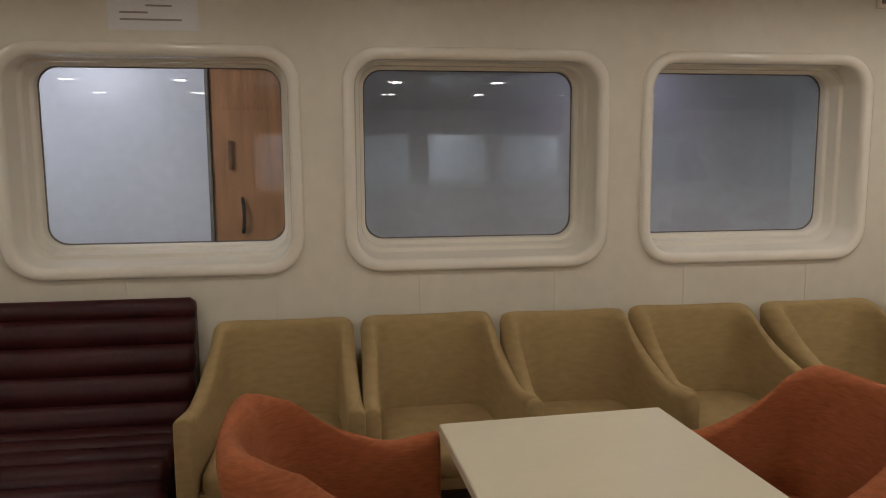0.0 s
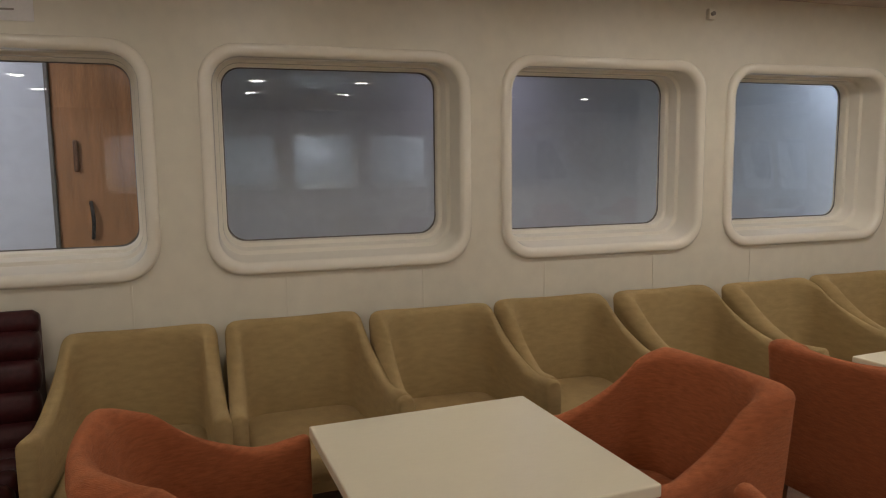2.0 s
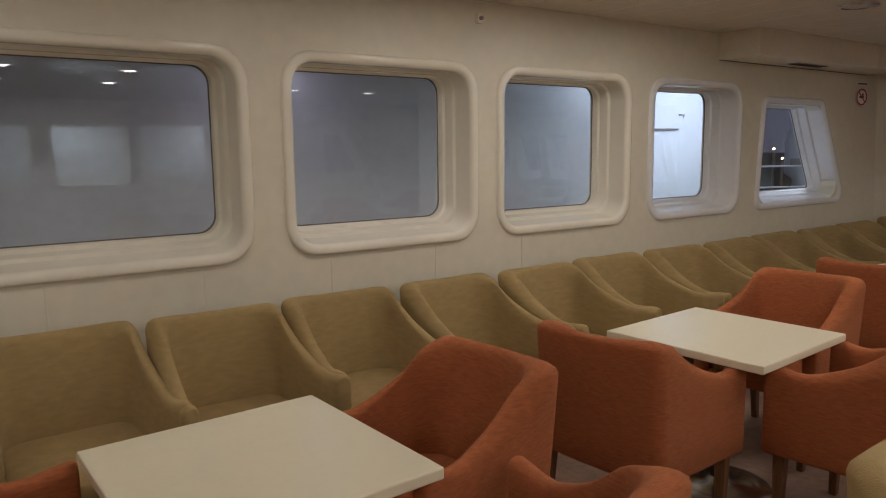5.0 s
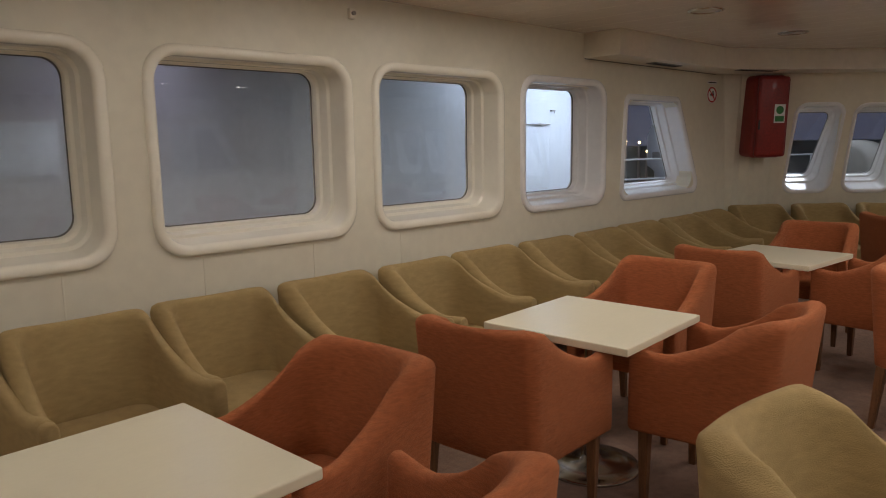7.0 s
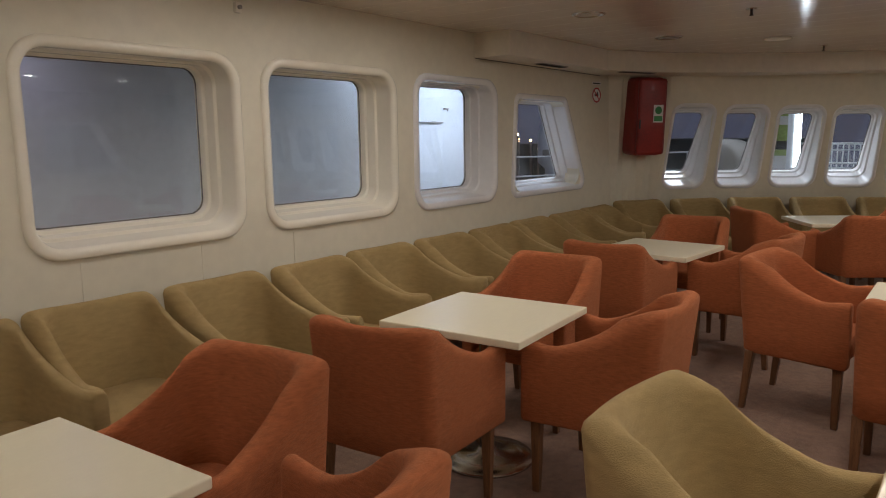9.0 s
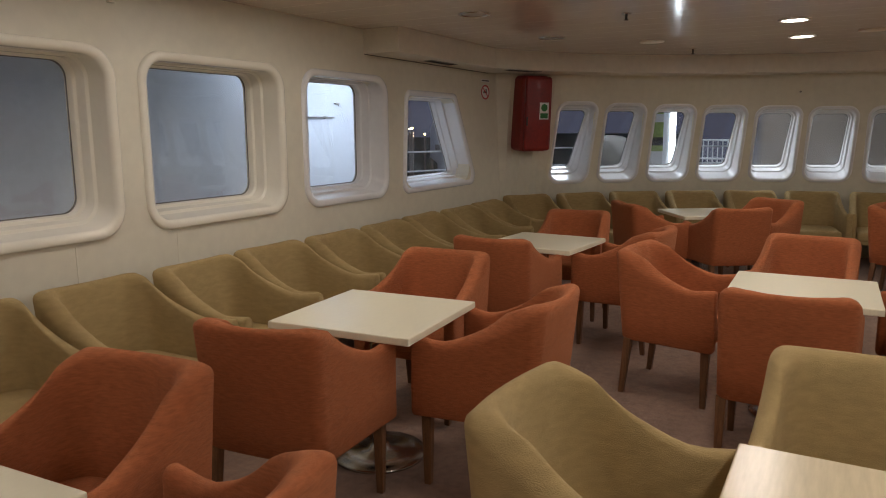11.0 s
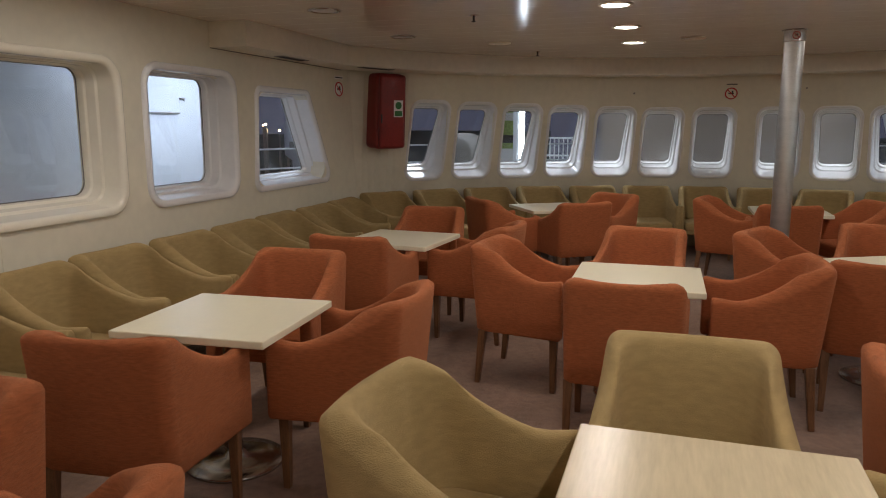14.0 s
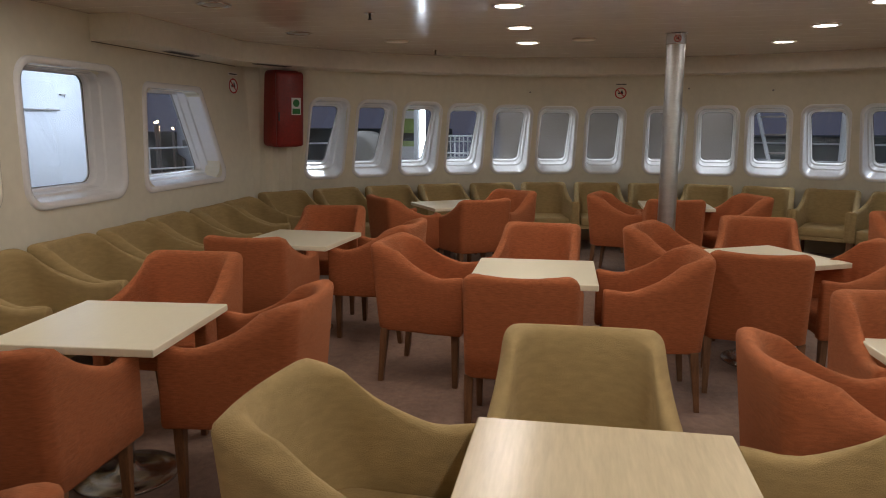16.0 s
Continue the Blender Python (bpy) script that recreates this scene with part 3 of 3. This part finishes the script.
a = [bm.verts.new((SX0 + 0.01, y, z)) for y, z in vs]
b = [bm.verts.new((SX1 - 0.012, y, z)) for y, z in vs]
bm.faces.new(a)
bm.faces.new(b[::-1])
for i in range(len(vs)):
    bm.faces.new((a[i], a[(i + 1) % len(vs)], b[(i + 1) % len(vs)], b[i]))
part("frame", bm, M_RED, sofa)
bm = bmesh.new()
box(bm, SX0 + 0.05, SX1 - 0.05, -0.15, 0.52, -0.03, 0.12, 0.01, 1)
part("plinth", bm, M_DARK, sofa)

# ---- pole ----
pole = empty("pole", pose(7.0, -1.02, 0), "polished steel pole from floor to ceiling", "pole")
bm = bmesh.new()
lathe(bm, [(0.083, 0.0), (0.083, CEIL)], 32)
part("shaft", bm, M_POLE, pole, smooth=False)
bm = bmesh.new()
lathe(bm, [(0.087, CEIL - 0.10), (0.089, CEIL - 0.095), (0.089, CEIL - 0.004), (0.105, CEIL)], 32)
part("collar", bm, M_STEEL, pole)


# ---- signs, boxes and fittings ----
def disc(bm, r0, r1, y, n=28):
    if r0 > 0:
        bridge(bm, [[(r0 * math.cos(2 * math.pi * i / n), y, r0 * math.sin(2 * math.pi * i / n)) for i in range(n)],
                    [(r1 * math.cos(2 * math.pi * i / n), y, r1 * math.sin(2 * math.pi * i / n)) for i in range(n)]])
    else:
        bm.faces.new([bm.verts.new((r1 * math.cos(2 * math.pi * i / n), y, r1 * math.sin(2 * math.pi * i / n))) for i in range(n)])
    return bm


def no_smoking(m, label, r=0.075, plate=M_WHITE):
    """Faces local -y."""
    root = empty("sign", m, label, "sign", "no smoking signs")
    bm = bmesh.new()
    lathe(bm, [(r * 1.05, 0.0), (r * 1.05, 0.003)], 28)
    for v in bm.verts:
        v.co = Vector((v.co.x, -v.co.z, v.co.y))
    part("plate", bm, plate, root)
    part("ring", disc(bmesh.new(), r * 0.80, r, -0.0045), M_SIGNRED, root, "red ring")
    bm = bmesh.new()
    box(bm, -r * 0.85, r * 0.85, -0.006, -0.0052, -r * 0.08, r * 0.08)
    bmesh.ops.rotate(bm, verts=bm.verts[:], cent=(0, 0, 0), matrix=Matrix.Rotation(radians(45), 3, "Y"))
    part("slash", bm, M_SIGNRED, root, "red slash")
    bm = bmesh.new()
    box(bm, -r * 0.45, r * 0.4, -0.005, -0.0042, -r * 0.12, r * 0.1)
    box(bm, r * 0.05, r * 0.3, -0.005, -0.0042, r * 0.1, r * 0.45)
    part("symbol", bm, M_BLACK, root, "black symbol")
    bm = bmesh.new()
    box(bm, -r * 1.0, r * 1.0, -0.003, 0.0, r * 1.35, r * 1.75)
    part("caption_plate", bm, plate, root)
    bm = bmesh.new()
    box(bm, -r * 0.85, r * 0.85, -0.0042, -0.0034, r * 1.47, r * 1.62)
    part("caption_bar", bm, M_BLACK, root)
    return root


no_smoking(pose(7.33, WALL - 0.014, 2.045, 0, 0, -9), "round red and white no smoking sign on the wall", r=0.08)
a2 = 1.7
r2 = R15 - RAKE * (2.05 - 1.5) - 0.03
no_smoking(pose(CX + r2 * math.cos(radians(a2)), MID + r2 * math.sin(radians(a2)), 2.05, 0, 0, a2 - 90) @ pose(0, 0, 0, 15.6), "round red no smoking sign on the front bulkhead", plate=M_WALL)
no_smoking(pose(7.0 - 0.091, -1.02, CEIL - 0.052, 0, 0, -90), "small no smoking sign on the pole collar", r=0.032, plate=M_CEIL)

# red locker hung in the corner
ax = 52.6
rx_ = R15 - 0.13
locker = empty("locker", pose(CX + rx_ * math.cos(radians(ax)), MID + rx_ * math.sin(radians(ax)), 1.385, 0, 0, ax - 90) @ pose(0, 0, 0, 3),
               "red fibreglass safety equipment locker hung on the wall", "locker")
bm = bmesh.new()
box(bm, -0.185, 0.185, -0.09, 0.20, 0.0, 0.86, 0.055, 4)
part("body", bm, M_BOX, locker, smooth=True)
bm = bmesh.new()
box(bm, -0.17, 0.17, -0.135, -0.088, 0.015, 0.845, 0.035, 4)
part("door", bm, M_BOX, locker, smooth=True)
bm = bmesh.new()
box(bm, 0.010, 0.130, -0.1385, -0.1355, 0.37, 0.56)
plate = part("label_plate", bm, M_WHITE, locker, "white and green safety label")
bm = bmesh.new()
disc(bm, 0.0, 0.042, -0.1392)
for v in bm.verts:
    v.co += Vector((0.070, 0, 0.502))
part("symbol", bm, M_SIGNGREEN, plate)
bm = bmesh.new()
box(bm, 0.020, 0.120, -0.1394, -0.1388, 0.382, 0.44)
part("caption_bar", bm, M_SIGNGREEN, plate)
bm = bmesh.new()
box(bm, -0.160, -0.142, -0.145, -0.134, 0.30, 0.40, 0.004, 1)
part("latch", bm, M_BLACK, locker, "dark latch")

# small dark studs on the front bulkhead
for az, z in ((15.2, 2.06), (-19.3, 2.06), (-8.0, 2.10)):
    rz = R15 - RAKE * (z - 1.5)
    stud = empty("wall_stud", pose(CX + rz * math.cos(radians(az)), MID + rz * math.sin(radians(az)), z, 0, 0, az - 90), "small dark stud on the front bulkhead", "stud", "wall studs")
    bm = bmesh.new()
    tube(bm, (0, -0.018, 0), (0, 0.02, 0), 0.012, 12)
    part("cap", bm, M_GRILLE, stud)

# small wall sensor and notice over the side windows
sensor = empty("sensor", pose(2.67, WALL, 2.35), "small grey sensor on the wall", "sensor")
bm = bmesh.new()
box(bm, -0.02, 0.02, -0.03, 0.0, -0.03, 0.03, 0.005, 2)
part("housing", bm, M_FRAME, sensor)
bm = bmesh.new()
tube(bm, (0, -0.045, 0.0), (0, -0.028, 0.0), 0.012, 12)
part("eye", bm, M_GRILLE, sensor)
notice = empty("notice", pose(-0.84, WALL - 0.001, 2.235), "pale notice with lines of small print on the wall", "notice")
bm = bmesh.new()
box(bm, -0.19, 0.19, -0.003, 0.0, -0.085, 0.12)
part("sheet", bm, M_WHITE, notice)
for k, (x0, x1, z) in enumerate(((-0.10, 0.10, 0.06), (-0.03, 0.08, 0.02), (-0.14, -0.02, -0.01), (-0.14, 0.12, -0.04))):
    bm = bmesh.new()
    box(bm, x0, x1, -0.0042, -0.0034, z - 0.004, z + 0.004)
    part("print_bar", bm, M_GRILLE, notice)


def downlight(x, y, lit):
    root = empty("downlight", pose(x, y, CEIL), "lit round recessed downlight" if lit else "unlit round recessed ceiling fitting", "ceiling light",
                 "lit downlights" if lit else "unlit downlights")
    bm = bmesh.new()
    n = 32
    bridge(bm, [[(r * math.cos(2 * math.pi * i / n), r * math.sin(2 * math.pi * i / n), z) for i in range(n)]
                for r, z in ((0.118, -0.001), (0.118, -0.008), (0.105, -0.012), (0.092, -0.008), (0.090, -0.001))])
    part("rim", bm, M_STEEL if not lit else M_WHITE, root, smooth=True)
    bm = bmesh.new()
    lathe(bm, [(0.0895, -0.006), (0.0895, -0.003)], 32)
    part("diffuser", bm, M_BULB if lit else M_OFF, root)
    return root


for x, y in LIT:
    downlight(x, y, True)
for x in (4.80, 6.38):
    downlight(x, 2.34, False)
for x, y in ((5.35, 1.39), (8.05, 1.40), (5.35, -3.2)):
    sp = empty("sprinkler", pose(x, y, CEIL), "small metal ceiling sprinkler head", "sprinkler", "sprinklers")
    bm = bmesh.new()
    lathe(bm, [(0.034, -0.008), (0.036, -0.003), (0.036, 0.0)], 20)
    part("escutcheon", bm, M_STEEL, sp)
    bm = bmesh.new()
    lathe(bm, [(0.014, -0.05), (0.017, -0.046), (0.008, -0.042), (0.009, -0.008)], 14)
    part("head", bm, M_DARK, sp)
for x, y, a in ((7.15, 1.62, 0), (7.3, -0.2, 0)):
    sp = empty("ceiling_speaker", pose(x, y, CEIL), "flat cream ceiling speaker grille", "speaker", "ceiling speakers")
    bm = bmesh.new()
    lathe(bm, [(0.11, -0.01), (0.115, -0.005), (0.115, 0.0)], 28)
    part("grille", bm, M_SOFFIT, sp)
for i, (x, y, a) in enumerate(((6.05, WALL - 0.17, 0), (7.35, 3.02, -22))):
    vent = empty("vent", pose(x, y, SOFFIT, 0, 0, a), "dark slotted air vent under the ceiling edge", "vent", "soffit vents")
    bm = bmesh.new()
    box(bm, -0.24, 0.24, -0.05, 0.05, -0.006, 0.0, 0.002, 1)
    part("vent_frame", bm, M_GRILLE, vent)
    for k in range(4):
        bm = bmesh.new()
        box(bm, -0.225, 0.225, -0.038 + k * 0.021, -0.026 + k * 0.021, -0.009, -0.0065)
        part("slot", bm, M_DARK, vent)

# ---- outside: the side passages, the foredeck and the harbour ----
bm = bmesh.new()
box(bm, AFT - 60, 90, -70, 70, -6.2, -6.0)
tagged(part("water", bm, M_SEA), "black harbour water at night", "water", kind="structure")
bm = bmesh.new()
slab(bm, [(AFT, -8.0), (10.5, -8.0), (15.0, -4.5), (17.0, MID), (15.0, 4.5 + 2 * MID + 0.3), (10.5, 6.2), (AFT, 6.2)], -0.35, -0.12)
tagged(part("deck", bm, M_DECK), "dark painted steel deck outside the windows", "deck", kind="structure")
PASS = 5.15
bm = bmesh.new()
box(bm, AFT, -0.93, PASS, PASS + 0.1, -0.12, 2.5)
box(bm, 0.06, 7.75, PASS, PASS + 0.1, -0.12, 2.5)
box(bm, -0.93, 0.06, PASS, PASS + 0.1, 2.35, 2.5)
# unseen partition, added to keep the aft lamp's light off the next panes
box(bm, 0.0, 0.05, WALL + 0.29, PASS, -0.12, 2.5)
tagged(part("wall_passage", bm, M_HULL), "white painted steel wall across the side passage, with an added partition", "wall", kind="structure")
bm = bmesh.new()
box(bm, AFT, 7.75, WALL + 0.3, PASS + 0.1, 2.5, 2.56)
tagged(part("ceiling_passage", bm, M_HULL), "white painted deckhead of the side passage", "ceiling", kind="structure")
bm = bmesh.new()
box(bm, AFT, 7.0, STAR - 1.9, STAR - 1.8, -0.12, 2.5)
box(bm, AFT, 7.0, STAR - 1.9, STAR - 0.3, 2.5, 2.56)
tagged(part("wall_passage_starboard", bm, M_HULL), "white painted steel wall across the starboard passage", "wall", kind="structure")
bm = bmesh.new()
box(bm, AFT - 0.1, AFT, WALL + 0.16, PASS + 0.1, -0.12, 2.5)
box(bm, AFT - 0.1, AFT, STAR - 1.9, STAR - 0.16, -0.12, 2.5)
tagged(part("wall_passage_end", bm, M_HULL), "white painted end of the side passages", "wall", kind="structure")

door = empty("door_1", pose(-0.435, PASS + 0.03, -0.10), "orange brown veneered door across the side passage", "door", kind="structure")
bm = bmesh.new()
box(bm, -0.47, 0.47, -0.02, 0.03, 0.0, 2.42, 0.004, 1)
part("leaf", bm, M_WOOD, door)
bm = bmesh.new()
box(bm, -0.495, -0.472, -0.045, 0.04, 0.0, 2.44, 0.003, 1)
part("jamb", bm, M_GASKET, door)
bm = bmesh.new()
box(bm, -0.36, -0.33, -0.05, -0.02, 1.62, 1.82, 0.01, 2)
part("latch_plate", bm, M_LEG, door)
bm = bmesh.new()
for k in range(6):
    t0, t1 = k / 6, (k + 1) / 6
    tube(bm, (-0.28 + 0.015 * math.sin(math.pi * t0), -0.03 - 0.035 * math.sin(math.pi * t0), 1.19 + 0.24 * t0),
         (-0.28 + 0.015 * math.sin(math.pi * t1), -0.03 - 0.035 * math.sin(math.pi * t1), 1.19 + 0.24 * t1), 0.012, 8)
part("door_handle", bm, M_BLACK, door, "black bow handle")

pipe = empty("pipe", pose(0, 0, 0), "thin grey pipe on the passage wall", "pipe")
bm = bmesh.new()
tube(bm, (5.9, PASS - 0.03, 1.785), (6.75, PASS - 0.03, 1.785), 0.009, 8)
part("run", bm, M_GRILLE, pipe)
for x in (6.1, 6.6):
    bm = bmesh.new()
    box(bm, x - 0.012, x + 0.012, PASS - 0.035, PASS, 1.772, 1.798)
    part("clip", bm, M_GRILLE, pipe)
hook = empty("bracket", pose(6.83, PASS, 1.945), "small grey bracket on the passage wall", "bracket")
bm = bmesh.new()
box(bm, -0.035, 0.035, -0.03, 0.0, -0.008, 0.008, 0.002, 1)
part("arm", bm, M_GRILLE, hook)
bm = bmesh.new()
tube(bm, (0.02, -0.024, -0.03), (0.02, -0.024, 0.0), 0.005, 8)
part("pin", bm, M_GRILLE, hook)


def rail(points, name="railing", label="white painted tubular deck railing", heights=(0.35, 0.68, 1.0, 1.3), post=0.022, bars=0.014):
    root = empty(name, Matrix.Identity(4), label, "railing", "deck railings")
    for p in points:
        bm = bmesh.new()
        tube(bm, (*p, -0.12), (*p, heights[-1] + 0.0), post, 8)
        part("post", bm, M_HULL, root)
    for h in heights:
        bm = bmesh.new()
        for a, b in zip(points, points[1:]):
            tube(bm, (*a, h), (*b, h), bars, 8)
        part("rail", bm, M_HULL, root)
    return root


rail([(8.6 + 0.9 * k, 6.0 - 0.12 * k * k) for k in range(7)])
rail([(14.0 + 0.35 * k, 0.2 - 0.9 * k) for k in range(3)])
rail([(8.6 + 0.9 * k, -7.7 + 0.12 * k * k) for k in range(7)])
gate = empty("mesh_barrier", pose(12.6, 1.75, -0.12, 0, 0, 80), "white tubular barrier with many bars on the foredeck", "barrier")
for k in range(21):
    bm = bmesh.new()
    tube(bm, (-0.8 + 0.08 * k, 0, 0), (-0.8 + 0.08 * k, 0, 1.55), 0.010, 8)
    part("bar", bm, M_HULL, gate)
for h in (0.35, 0.65, 0.95, 1.25, 1.55):
    bm = bmesh.new()
    tube(bm, (-0.8, 0, h), (0.8, 0, h), 0.016, 8)
    part("rail", bm, M_HULL, gate)

house = empty("winch_house", pose(11.6, -0.75, -0.12), "pale weathered steel deckhouse close outside the front windows", "deckhouse")
bm = bmesh.new()
box(bm, -0.35, 0.6, -1.72, 1.75, 0.0, 2.9, 0.05, 2)
part("body", bm, M_HULL_DULL, house)
bm = bmesh.new()
box(bm, -0.38, -0.345, 0.35, 0.85, 1.28, 1.33, 0.006, 1)
part("ledge", bm, M_HULL, house)
mast = empty("mast", pose(11.75, 2.38, -0.12), "white mast foot with a tube lamp on the foredeck", "mast")
bm = bmesh.new()
tube(bm, (0, 0, 0), (0, 0, 4.2), 0.075, 20)
part("tube", bm, M_HULL, mast)
bm = bmesh.new()
box(bm, -0.09, -0.04, -0.125, -0.06, 1.1, 2.9, 0.015, 2)
part("tube_lamp", bm, M_STRIP, mast, "lit white tube lamp")
banner = empty("banner", pose(12.9, 2.74, -0.12, 0, 0, -72), "lime and white printed banner hung on the railing", "banner")
bm = bmesh.new()
box(bm, -0.32, 0.10, -0.01, 0.01, 0.0, 2.6)
part("cloth", bm, M_LIME, banner)
bm = bmesh.new()
box(bm, -0.32, 0.10, -0.012, -0.0105, 0.9, 1.35)
part("panel", bm, M_WHITE, banner)
for k, z in enumerate((1.45, 1.85, 2.2)):
    bm = bmesh.new()
    box(bm, -0.22 + 0.04 * k, 0.06, -0.016, -0.0115, z, z + 0.14)
    part("print_bar", bm, M_WHITE if k == 1 else M_BLACK, banner)
drum = empty("liferaft_canister", pose(11.3, 3.22, -0.12), "grey drum-shaped canister on the foredeck", "canister")
bm = bmesh.new()
lathe(bm, [(0.30, -0.55), (0.36, -0.48), (0.37, 0.0), (0.36, 0.48), (0.30, 0.55)], 24)
for v in bm.verts:
    v.co = Vector((v.co.z, v.co.x, 1.28 + v.co.y))
part("shell", bm, M_GRILLE, drum, smooth=True)
bm = bmesh.new()
box(bm, -0.4, 0.4, -0.22, 0.22, 0.0, 0.95, 0.02, 1)
part("cradle", bm, M_HULL, drum)
post = empty("vent_post", pose(11.5, -4.15, -0.12), "white ventilation post on the foredeck", "post", "deck posts")
bm = bmesh.new()
tube(bm, (0, 0, 0), (0, 0, 3.4), 0.14, 18)
part("tube", bm, M_HULL, post)
stair = empty("ladder", pose(12.1, -3.35, -0.12, 0, 0, 20), "white steel ladder on the foredeck", "ladder")
for y in (-0.25, 0.25):
    bm = bmesh.new()
    tube(bm, (-0.7, y, 0), (0.7, y, 2.8), 0.03, 8)
    part("stringer", bm, M_HULL, stair)
for k in range(9):
    bm = bmesh.new()
    u = (k + 0.7) / 10
    box(bm, -0.7 + 1.4 * u - 0.08, -0.7 + 1.4 * u + 0.08, -0.25, 0.25, 2.8 * u - 0.012, 2.8 * u + 0.012)
    part("tread", bm, M_HULL_DULL, stair)
cowl = empty("ventilator", pose(10.9, 5.75, -0.12), "white rounded deck ventilator outside the windows", "ventilator")
bm = bmesh.new()
lathe(bm, [(0.30, 0.0), (0.30, 1.2), (0.42, 1.3), (0.42, 1.75), (0.34, 2.0), (0.18, 2.12), (0.02, 2.15)], 24)
part("hood", bm, M_HULL, cowl, smooth=True)
bm = bmesh.new()
box(bm, -0.44, -0.40, -0.14, 0.14, 1.42, 1.52)
part("plate", bm, M_GRILLE, cowl)

for k in range(9):
    x, y, z = 34 + 1.5 * math.sin(k * 2.7), 18.6 + 0.30 * k, 0.9 + 0.9 * abs(math.sin(k * 1.9))
    lamp = empty("harbour_light", pose(x, y, z), "orange harbour light far off at night", "lamp", "harbour lights")
    bm = bmesh.new()
    bmesh.ops.create_icosphere(bm, subdivisions=2, radius=0.06)
    part("globe", bm, M_HARBOUR, lamp, smooth=True)
    bm = bmesh.new()
    tube(bm, (0, 0, -z - 6), (0, 0, -0.15), 0.06, 8)
    part("standard", bm, M_GRILLE, lamp)
bm = bmesh.new()
box(bm, 36, 80, -60, 60, -6.1, -4.6)
box(bm, 52, 58, -50, -12, -4.6, 0.6)
box(bm, 56, 62, 10, 44, -4.6, 1.0)
tagged(part("backdrop_quay", bm, M_DECK), "dark quay and low buildings across the harbour", "quay", kind="structure")
